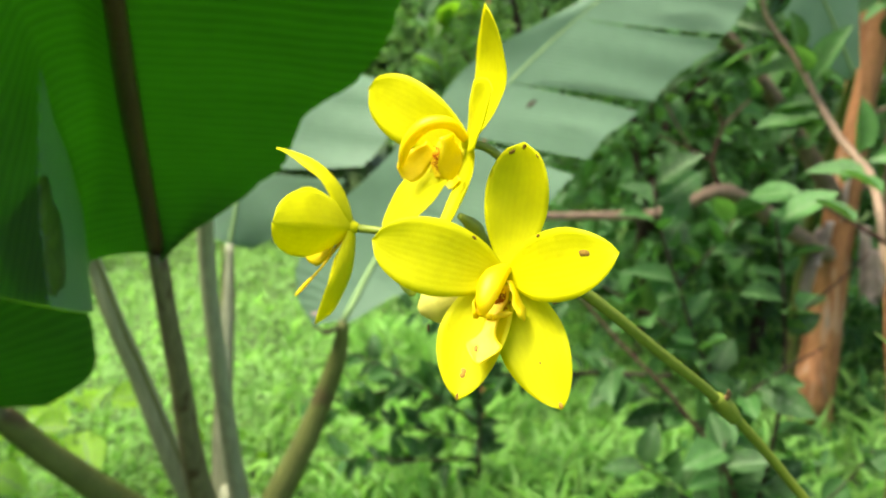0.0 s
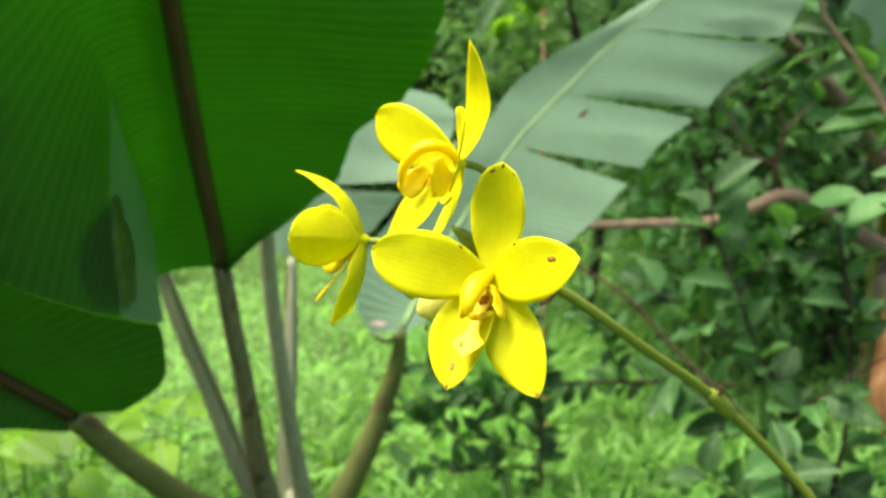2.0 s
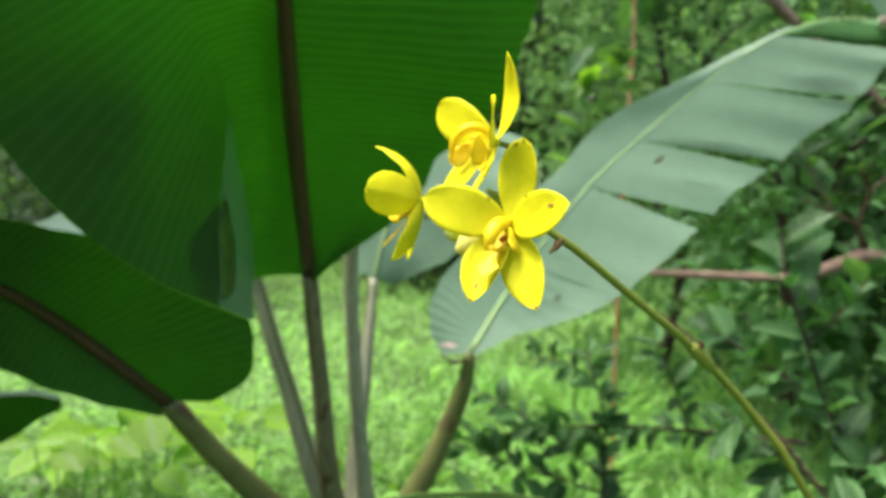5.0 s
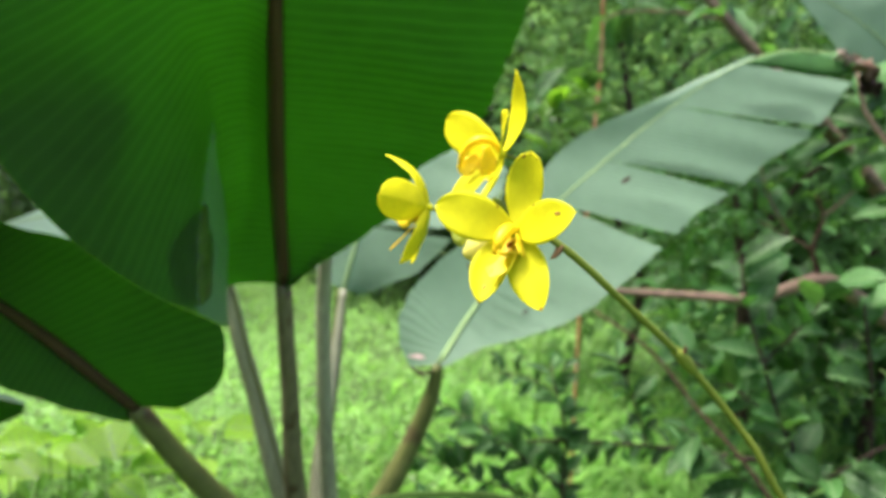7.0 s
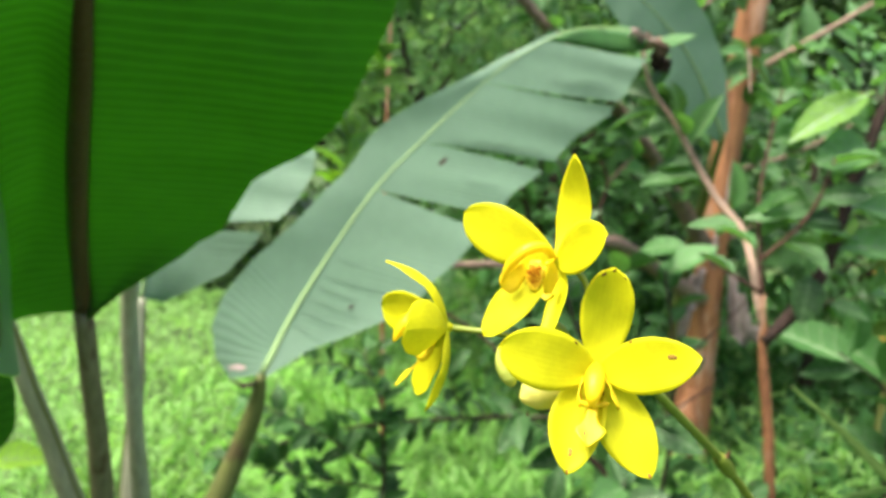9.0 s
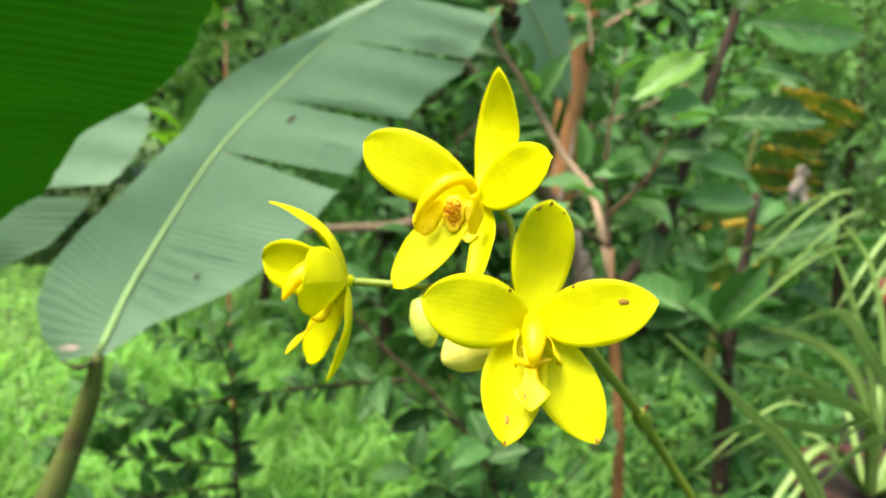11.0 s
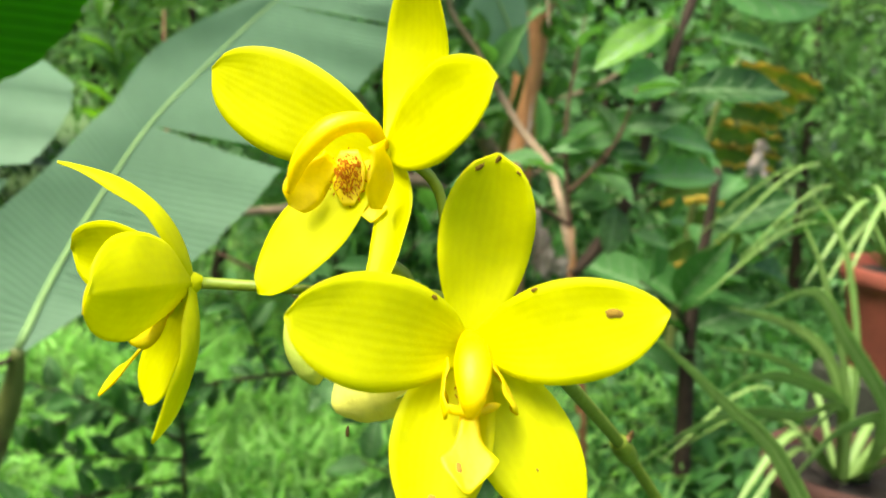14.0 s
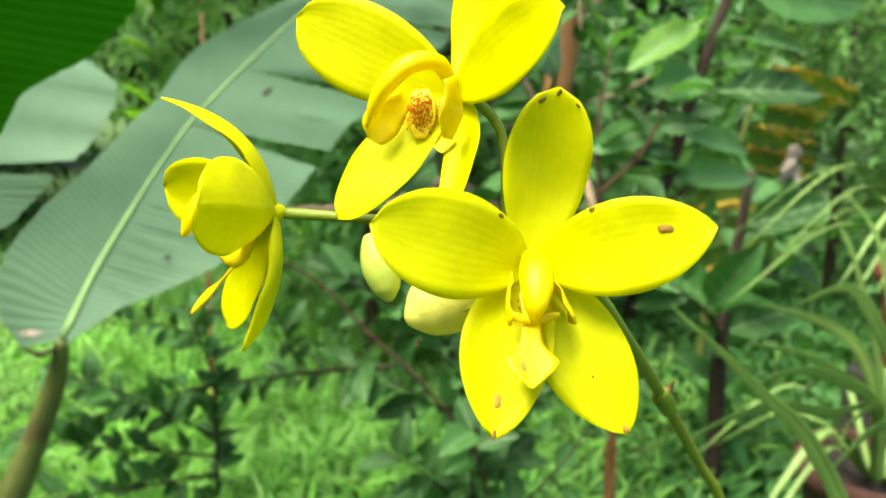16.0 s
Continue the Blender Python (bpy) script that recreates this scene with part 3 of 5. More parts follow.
    banana_leaf("banana_leaf", "pale green banana leaf glimpsed behind the larger ones", rib, [up, down], (0.0, 0.2, 1.0), M_rib,
                [(-0.508, 1.075, 0.995), (-0.495, 1.10, 0.919), (-0.482, 1.12, 0.83), (-0.467, 1.15, 0.735), (-0.438, 1.21, 0.535), (-0.40, 1.30, 0.33)], 0.0125)

    # the leaf higher up, out to the side, of which only the margin shows
    rib6 = [(-1.12, 1.02, 1.02), (-1.02, 0.90, 1.22), (-0.90, 0.74, 1.36), (-0.86, 0.56, 1.50), (-0.84, 0.36, 1.56)]
    # a6 is widened out of view, added to shade the big leaf below
    a6 = ([(0.0, 1.0, 0.0, 0.0, 0.0)], [0.03, 0.10, 0.16, 0.31, 0.40, 0.10], [(0.9, 0.1, -0.1), (0.95, 0.0, -0.15), (0.95, 0.0, -0.12)], 0.0, 1)
    b6 = ([(0.0, 1.0, 0.0, 0.0, 0.0)], [0.03, 0.14, 0.19, 0.19, 0.14, 0.03], [(-0.9, 0.1, -0.1), (-0.95, 0.0, -0.1), (-0.95, 0.0, -0.1)], 0.0, -1)
    banana_leaf("banana_leaf", "dark green banana leaf arching over the lower ones", rib6, [a6, b6], (0.1, 0.6, 0.75), M_rib_dark,
                [(-1.12, 1.02, 1.02), (-1.22, 1.10, 0.84), (-1.36, 1.18, 0.5), (-1.48, 1.25, -0.02)], 0.012, 0.95)

    # the rolled young leaf close behind the big one
    t = thing("young_banana_leaf", (-0.36, 1.33, 0.36), "young rolled banana leaf on a straight brownish stalk", "leaf", "banana leaves")
    part("stalk", tube([(-0.30, 1.02, 1.10), (-0.335, 1.10, 0.95), (-0.35, 1.17, 0.75), (-0.36, 1.25, 0.55), (-0.365, 1.33, 0.33)], [0.010, 0.012, 0.013, 0.016, 0.022], 26, 12, rough=0.012), M_petiole, t)
    part("rolled_blade", tube([(-0.22, 0.90, 1.36), (-0.26, 0.96, 1.24), (-0.30, 1.02, 1.10)], [0.002, 0.011, 0.010], 16, 10), M_ban_top, t)

    # the leaf with the wavy lobes behind the flowers
    rib = [(-0.385, 1.405, 0.885), (-0.365, 1.44, 0.99), (-0.33, 1.50, 1.10), (-0.30, 1.54, 1.17), (-0.27, 1.57, 1.21)]
    right = ([(0.0, 0.36, 0.0, 0.04, 0.03), (0.36, 1.0, 0.05, 0.0, -0.03)], [0.038, 0.136, 0.178, 0.21, 0.23, 0.236, 0.225, 0.158],
             [(0.95, 0.10, -0.12), (0.96, 0.14, -0.10), (0.96, 0.14, -0.17), (0.94, 0.10, -0.23)], 0.012, 1)
    left = ([(0.0, 1.0, 0.0, 0.0, 0.0)], [0.04, 0.12, 0.16, 0.18, 0.17, 0.14, 0.09, 0.03], [(-0.9, 0.1, 0.2), (-0.8, 0.1, 0.5), (-0.6, 0.1, 0.7)], 0.0, -1)
    banana_leaf("banana_leaf", "pale grey-green banana leaf with wavy edges behind the flowers", rib, [right, left], (0.15, -0.85, 0.5), M_rib,
                [(-0.385, 1.405, 0.885), (-0.388, 1.395, 0.82), (-0.396, 1.37, 0.671), (-0.407, 1.34, 0.484), (-0.40, 1.32, 0.30)], 0.0115, ripple=0.008)

    # the long torn leaf that slants up
    rib = [(-0.168, 1.29, 0.778), (-0.107, 1.36, 0.886), (0.014, 1.44, 1.06), (0.112, 1.49, 1.16), (0.250, 1.53, 1.286), (0.368, 1.55, 1.368), (0.46, 1.56, 1.40), (0.55, 1.57, 1.40)]
    uw = [0.105, 0.125, 0.108, 0.088, 0.078, 0.068, 0.08, 0.072, 0.05, 0.03, 0.02, 0.012, 0.01, 0.008, 0.005]
    ur = np.array([(-0.75, 0.1, 0.6), (-0.55, 0.2, 0.75), (-0.45, 0.2, 0.85), (-0.4, 0.2, 0.9), (-0.2, 0.2, 0.9)])
    s29 = np.linspace(0, 1, 29)
    upper = ([(0.0, 0.85, 0.0, 0.0, 0.0)], [0.055, 0.112] + [float(np.interp(s, np.linspace(0, 1, 15), uw)) for s in s29[2:]],
             [(-1.0, -0.05, -0.12), (-0.93, 0.05, 0.33)] + [tuple(np.interp(s, np.linspace(0, 1, 5), ur[:, k]) for k in range(3)) for s in s29[2:]], 0.0, -1)
    lower = ([(0.0, 0.375, 0.0, 0.035, 0.012), (0.375, 0.51, 0.0, 0.025, 0.01), (0.51, 0.675, 0.004, 0.006, 0.012), (0.675, 0.825, 0.012, -0.012, -0.01)],
             [0.012, 0.058, 0.142, 0.19, 0.22, 0.24, 0.24, 0.268, 0.258, 0.278, 0.258, 0.222, 0.19, 0.12, 0.04],
             [(0.7, -0.2, -0.2), (0.9, -0.1, -0.30), (0.97, 0.0, -0.22), (0.98, 0.0, -0.14), (0.98, -0.05, -0.14), (0.97, -0.1, -0.20), (0.9, -0.1, -0.4)], 0.008, 1)
    t = banana_leaf("banana_leaf", "long grey-green banana leaf with torn slits along its lower half", rib, [upper, lower], (-0.1, -0.9, 0.4), M_rib,
                    [(-0.168, 1.292, 0.778), (-0.185, 1.32, 0.70), (-0.220, 1.335, 0.606), (-0.262, 1.335, 0.51), (-0.35, 1.32, 0.34)], 0.0155, 0.18, ripple=0.005, pet_mat=M_petiole_olive)
    g, _ = blade(rib, upper[1], upper[2], upper[3], (-0.1, -0.9, 0.4), 0.0, 1.0, ripple=0.005, seed=1, rows=120, cols=30)
    for v, size in ((0.66, 0.022), (0.80, 0.018), (0.52, 0.013)):
        blemish(t, g, 0.012, v * 2 - 1, size, lift=1, stretch=0.55, seed=int(v * 100), material=M_pale, name="scar", label="pale pink torn scar at the leaf base")
    g, _ = blade(rib, lower[1], lower[2], lower[3], (-0.1, -0.9, 0.4), 0.0, 1.0, ripple=0.006, seed=4, rows=60, cols=30)
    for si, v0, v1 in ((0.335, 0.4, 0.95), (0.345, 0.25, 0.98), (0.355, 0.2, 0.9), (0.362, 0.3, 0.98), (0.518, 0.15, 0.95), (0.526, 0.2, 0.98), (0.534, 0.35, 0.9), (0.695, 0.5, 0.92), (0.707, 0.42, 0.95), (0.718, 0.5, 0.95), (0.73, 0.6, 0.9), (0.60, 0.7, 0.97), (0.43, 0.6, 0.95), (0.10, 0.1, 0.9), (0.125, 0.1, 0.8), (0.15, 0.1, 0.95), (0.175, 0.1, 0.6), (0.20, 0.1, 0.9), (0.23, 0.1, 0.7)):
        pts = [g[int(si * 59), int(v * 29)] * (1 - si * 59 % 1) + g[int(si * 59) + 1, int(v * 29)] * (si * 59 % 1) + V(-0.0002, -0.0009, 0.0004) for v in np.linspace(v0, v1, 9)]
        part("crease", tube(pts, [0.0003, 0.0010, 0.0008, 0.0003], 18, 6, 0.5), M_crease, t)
    for si, vi, size in ((0.47, 0.28, 0.012), (0.30, 0.70, 0.010), (0.22, 0.80, 0.008), (0.16, 0.55, 0.006), (0.62, 0.55, 0.006), (0.33, 0.35, 0.005)):
        blemish(t, g, si, vi * 2 - 1, size, lift=1, stretch=2.0, seed=int(si * 100), material=M_twig_dark, name="hole_edge", label="dark withered spot")
    part("dry_edge", tube([(-0.222, 1.288, 0.772), (-0.198, 1.29, 0.757), (-0.172, 1.292, 0.768)], [0.003, 0.010, 0.004], 12, 8, 0.4, rough=0.15), M_twig_dark, t, "blackened dry edge")
    part("folded_tip", tube([(0.380, 1.56, 1.371), (0.451, 1.565, 1.381), (0.533, 1.57, 1.374), (0.605, 1.565, 1.371)], [0.003, 0.018, 0.024, 0.008], 24, 10, 0.35, side_dir=(0.0, 0.3, 1.0), rough=0.06), M_shrub_dark, t, "dark folded-over leaf tip")
    for k, (x, y, z, a, b, m) in enumerate(((0.605, 1.55, 1.372, 0.050, 0.030, M_dry), (0.62, 1.56, 1.345, 0.035, 0.045, M_twig_dark), (0.575, 1.545, 1.385, 0.045, 0.012, M_pale))):
        r = np.random.default_rng(400 + k)
        g = np.array([[(x + a * (i / 8 - 0.5) + 0.004 * r.normal(), y + 0.012 * r.normal(), z + b * (j / 6 - 0.5) - 0.4 * a * (i / 8 - 0.5) + 0.004 * r.normal()) for j in range(7)] for i in range(9)])
        part("dry_tip", sheet(g, 0.0006), m, t, "crumpled dry leaf tip")
    part("dry_edge", tube([(0.30, 1.545, 1.082), (0.345, 1.54, 1.098), (0.39, 1.54, 1.086)], [0.002, 0.006, 0.002], 12, 7, 0.5, rough=0.2), M_twig_dark, t, "blackened dry edge")

    # the leaf high behind the tree
    rib = [(0.98, 1.95, 1.18), (0.86, 1.92, 1.37), (0.72, 1.9, 1.50), (0.55, 1.9, 1.60)]
    a = ([(0.0, 0.5, 0.0, 0.0, 0.0), (0.51, 1.0, 0.0, 0.0, 0.02)], [0.02, 0.08, 0.10, 0.10, 0.06, 0.02], [(-0.5, -0.1, -0.55), (-0.6, -0.1, -0.6)], 0.0, -1)
    b = ([(0.0, 1.0, 0.0, 0.0, 0.0)], [0.02, 0.08, 0.10, 0.10, 0.06, 0.02], [(0.6, 0.1, 0.6), (0.5, 0.1, 0.7)], 0.0, 1)
    banana_leaf("banana_leaf", "bluish green banana leaf hanging high beside the tree", rib, [a, b], (-0.2, -0.9, 0.3), M_rib,
                [(0.98, 1.95, 1.18), (1.10, 2.25, 1.0), (1.20, 2.58, 0.6), (1.22, 2.66, 0.0)], 0.012, pet_mat=M_petiole_olive)


# ---- guava tree and shrubs ----
def leafy(t, branches, meshes, lo, hi, per_m, twig_mat, seed, up=0.3, spread=1.0, cap=300, start=0.15, bare=0.85):
    """Branches with leaves set along them in turn, each leaf a part of its own."""
    r = np.random.default_rng(seed)
    count = 0
    for pts, rad in branches:
        part("branch", tube(pts, [rad, rad * 0.75, rad * 0.4], 16, 7, rough=0.06, seed=seed), twig_mat, t)
        p = curve_points(pts, 60)
        length = np.linalg.norm(np.diff(p, axis=0), axis=1).sum()
        n = max(2, int(length * per_m))
        for q in range(n):
            if count >= cap:
                return
            u = start + (1 - start) * (q + r.uniform(0, 0.8)) / n
            k = min(58, int(u * 59))
            x, y, z = p[k]
            if abs(x - 0.505 * y) < 0.08 and 1.0 < y < 2.3 and z < 1.45 and r.uniform() < bare:
                continue        # the bare trunk shows here
            d = unit(p[k + 1] - p[k])
            w = r.normal(0, 1, 3)
            out = unit(w - d * (w @ d))
            al = out * spread + d * 0.6 + np.array([0, 0, up]) * r.uniform(-0.6, 1)
            fc = np.array([0, -0.5, 1.0]) + r.normal(0, 0.35, 3)
            piece("leaf", meshes[r.integers(0, len(meshes))], frame_matrix(p[k], al, fc, r.uniform(lo, hi)), t)
            count += 1


LEAF_GUAVA = [leaf_mesh("leaf", M_guava, 0.52, 0.14, 0.20, 0.012, 1), leaf_mesh("leaf", M_guava, 0.52, 0.08, 0.30, 0.012, 2), leaf_mesh("leaf", M_guava, 0.42, 0.18, 0.08, 0.014, 3)]
LEAF_DARK = [leaf_mesh("leaf", M_shrub_dark, 0.50, 0.12, 0.2, 0.012, 4), leaf_mesh("leaf", M_shrub_dark, 0.44, 0.16, 0.12, 0.012, 5)]
M_weed = mat("weed_leaf", (0.24, 0.46, 0.03), rough=0.45, var=0.25, scale=25, bump=0.25, translucent=0.5, tcol=(0.38, 0.78, 0.015), rand=0.2)
LEAF_WEED = [leaf_mesh("leaf", M_weed, 0.62, 0.12, 0.15, 0.01, 6), leaf_mesh("leaf", M_weed, 0.56, 0.2, 0.05, 0.01, 7)]
LEAF_FRESH = [leaf_mesh("leaf", M_fresh, 0.50, 0.12, 0.15, 0.01, 6), leaf_mesh("leaf", M_fresh, 0.44, 0.2, 0.05, 0.01, 7)]
LEAF_LIMB = [leaf_mesh("leaf", M_guava, w, 0.08, 0.12, 0.012, 40 + k) for k, w in enumerate((0.33, 0.46, 0.62))]
LEAF_LIMB_FRESH = [leaf_mesh("leaf", M_fresh, w, 0.08, 0.12, 0.012, 50 + k) for k, w in enumerate((0.36, 0.46, 0.62))]


def guava_tree():
    t = thing("guava_tree", (1.20, 2.4, 0), "guava tree with a smooth reddish brown peeling trunk", "tree")
    part("trunk", tube([(1.20, 2.4, -0.03), (1.192, 2.4, 0.17), (1.202, 2.4, 0.38), (1.211, 2.4, 0.60), (1.218, 2.4, 0.84), (1.234, 2.4, 1.12), (1.262, 2.4, 1.39), (1.28, 2.4, 1.54), (1.33, 2.4, 2.0), (1.30, 2.42, 2.6)],
                       [0.066, 0.062, 0.049, 0.049, 0.047, 0.045, 0.042, 0.038, 0.033, 0.022], 60, 18, rough=0.03), M_bark, t)
    part("burl", tube([(1.165, 2.36, 0.33), (1.15, 2.34, 0.24), (1.155, 2.34, 0.15), (1.18, 2.37, 0.06)], [0.015, 0.042, 0.045, 0.014], 16, 14, rough=0.06, seed=4), M_bark, t, "swollen bark knot low on the trunk")
    for k, (a, b, c) in enumerate((((1.21, 2.355, 0.93), (1.20, 2.35, 0.86), (1.195, 2.35, 0.74)), ((1.235, 2.355, 1.10), (1.225, 2.352, 1.00), (1.215, 2.352, 0.90)), ((1.18, 2.36, 0.50), (1.185, 2.352, 0.42), (1.19, 2.355, 0.33)))):
        part("bark_strip", tube([a, b, c], [0.003, 0.010, 0.003], 12, 6, 0.3, rough=0.15, seed=k), M_sheath, t, "grey-tan peeling bark strip")
    for k, (x, z, a, b) in enumerate(((1.135, 0.72, 0.04, 0.20), (1.16, 0.745, 0.035, 0.13), (1.265, 0.73, 0.04, 0.22), (1.30, 0.66, 0.055, 0.16), (1.34, 0.56, 0.11, 0.07))):
        r = np.random.default_rng(430 + k)
        g = np.array([[(x + a * (j / 6 - 0.5) * (1 + 0.3 * math.sin(3 * i / 8)) + 0.03 * (i / 8) * (-1 if x < 1.2 else 1) + 0.003 * r.normal(), 2.345 - 0.014 * math.cos(1.6 * j) + 0.004 * r.normal(), z - b * i / 8 - 0.014 * math.sin(2.1 * j) * i / 8) for j in range(7)] for i in range(9)])
        part("dry_sheath", sheet(g, 0.0008), M_sheath, t, "grey-tan dead leaf sheath caught in the fork")
    # the bare limb that reaches across behind the shrubs
    part("limb", tube([(0.20, 2.15, 0.795), (0.382, 2.15, 0.797), (0.58, 2.15, 0.802), (0.682, 2.15, 0.84), (0.765, 2.15, 0.868), (0.913, 2.25, 0.793), (1.064, 2.33, 0.70), (1.20, 2.39, 0.63)], [0.010, 0.012, 0.014, 0.018, 0.022, 0.024, 0.026, 0.030], 46, 10, rough=0.05), M_twig_tan, t, "bare dull brown limb")
    part("twig", tube([(0.752, 2.15, 0.875), (0.72, 2.13, 0.95), (0.735, 2.12, 1.04), (0.71, 2.12, 1.10)], [0.008, 0.006, 0.005, 0.003], 16, 7, rough=0.06), M_twig, t)
    part("twig", tube([(0.72, 2.13, 0.95), (0.66, 2.13, 0.98), (0.57, 2.13, 1.02)], [0.005, 0.004, 0.002], 12, 6), M_twig, t)
    limbs = [
        ([(1.21, 2.39, 0.78), (1.019, 2.3, 0.997), (0.894, 2.2, 1.119), (0.70, 2.1, 1.29), (0.518, 2.05, 1.445), (0.409, 2.0, 1.54), (0.308, 2.00, 1.650)], 0.028),
        ([(0.428, 2.02, 1.53), (0.294, 2.15, 1.57), (0.174, 2.25, 1.582), (0.112, 2.25, 1.551)], 0.005),
        ([(1.26, 2.4, 1.35), (1.45, 2.25, 1.5), (1.65, 2.15, 1.65)], 0.012),
        ([(1.28, 2.4, 1.55), (1.45, 2.5, 1.8), (1.8, 2.6, 2.0)], 0.014),
        ([(1.23, 2.4, 1.05), (1.40, 2.3, 1.12), (1.57, 2.2, 1.24)], 0.009),
        ([(1.215, 2.4, 0.80), (1.36, 2.32, 0.92), (1.48, 2.25, 1.02)], 0.008),
        ([(1.29, 2.4, 1.65), (1.12, 2.3, 1.60), (0.98, 2.2, 1.50)], 0.009),
        ([(1.27, 2.4, 1.45), (1.20, 2.25, 1.42), (1.16, 2.15, 1.30)], 0.007),
        ([(0.66, 2.13, 0.98), (0.58, 2.1, 1.10), (0.55, 2.1, 1.2)], 0.004),
        ([(0.735, 2.12, 1.04), (0.80, 2.1, 1.12), (0.83, 2.1, 1.2)], 0.004),
    ]
    leafy(t, limbs, LEAF_GUAVA, 0.07, 0.125, 40, M_twig_tan, 21, up=0.1, cap=290, start=0.2, bare=0.0)
    # unseen overhead limb and crown, added to shade the ground to the right
    part("limb", tube([(1.32, 2.4, 2.1), (0.8, 2.6, 2.5), (0.1, 2.75, 2.75), (-0.5, 3.0, 2.9)], [0.025, 0.02, 0.014, 0.006], 20, 8, rough=0.05), M_bark, t)
    part("crown", crown_leaves((-0.25, 2.8, 3.0), (0.95, 1.05, 0.45), 3400, 0.07, 0.12, 89, 0.46, 90), M_guava, t, kind="stuff")

    t = thing("red_sapling", (0.90, 1.42, 0), "slim sapling with a reddish brown stem and dull green leaves", "sapling")
    part("stem", tube([(0.90, 1.42, -0.02), (0.879, 1.42, 0.432), (0.828, 1.42, 0.761), (0.826, 1.42, 0.80), (0.815, 1.42, 0.88)], [0.013, 0.013, 0.012, 0.011, 0.006], 36, 10, rough=0.05), M_bark, t)
    limbs = [
        ([(0.826, 1.42, 0.78), (0.883, 1.41, 0.845), (0.917, 1.38, 0.938), (0.963, 1.38, 1.113), (1.010, 1.38, 1.272), (1.051, 1.38, 1.406), (1.09, 1.38, 1.55)], 0.014),
        ([(0.815, 1.42, 0.88), (0.72, 1.38, 0.93), (0.66, 1.36, 0.96)], 0.005), ([(0.815, 1.42, 0.87), (0.805, 1.43, 0.97), (0.80, 1.44, 1.1), (0.84, 1.46, 1.3)], 0.005),
        ([(0.805, 1.42, 0.95), (0.86, 1.36, 1.05), (0.88, 1.33, 1.16)], 0.005),
    ]
    leafy(t, limbs[1:], LEAF_GUAVA, 0.08, 0.135, 36, M_twig, 22, up=0.15, cap=90, start=0.15)
    part("branch", tube(limbs[0][0], [0.014, 0.013, 0.012, 0.011, 0.010, 0.009], 30, 9, rough=0.06, seed=23), M_twig_dark, t, "dark upright branch")
    # its large leaves: place along the branch, reach and shape of each
    dull = ((1.002, 1.251, 0.018, 0.075, 1), (1.04, 1.348, 0.318, -0.009, 0), (1.072, 1.257, 0.141, -0.01, 0), (1.023, 1.205, 0.083, 0.015, 0), (1.001, 1.153, 0.258, 0.018, 0), (0.955, 1.109, 0.08, 0.017, 1),
            (0.946, 1.069, 0.197, -0.026, 0), (0.92, 0.981, 0.247, 0.013, 0), (0.938, 1.097, -0.179, -0.057, 0), (0.883, 0.937, -0.027, -0.098, 2), (1.038, 0.955, -0.009, -0.071, 2), (0.923, 0.874, 0.08, -0.024, 1),
            (1.018, 0.884, 0.066, 0.005, 1), (0.978, 1.188, -0.132, -0.031, 2), (0.961, 1.211, -0.027, 0.084, 1), (1.028, 1.366, 0.016, 0.041, 2), (0.942, 1.286, -0.09, 0.085, 0))
    fresh = ((0.974, 1.288, -0.181, -0.084, 0), (0.972, 1.053, -0.071, -0.056, 2))
    r = np.random.default_rng(23)
    for leaves, meshes in ((dull, LEAF_LIMB), (fresh, LEAF_LIMB_FRESH)):
        for x, z, dx, dz, shape in leaves:
            dy = r.uniform(-0.06, 0.05)
            size = math.sqrt(dx * dx + dy * dy + dz * dz)
            piece("leaf", meshes[shape], frame_matrix((x, 1.37, z), (dx, dy, dz), (-0.35 + r.normal(0, 0.2), -0.6, 0.6 + r.normal(0, 0.25)), size), t)
            stem = curve_points(limbs[0][0], 60)
            k = int(np.argmin(np.abs(stem[:, 2] - z + 0.02)))
            if abs(stem[k][0] - x) > 0.012:
                part("leaf_stalk", tube([tuple(stem[k]), (x, 1.37, z)], [0.0022, 0.0015], 6, 6), M_twig, t)
    leafy(t, [([(0.822, 1.42, 0.82), (0.868, 1.60, 0.972), (0.838, 1.70, 1.052), (0.76, 1.77, 1.213), (0.689, 1.77, 1.301), (0.656, 1.75, 1.40)], 0.011)], LEAF_GUAVA, 0.11, 0.15, 26, M_twig_tan, 24, up=0.0, cap=40, start=0.3, bare=0.2)


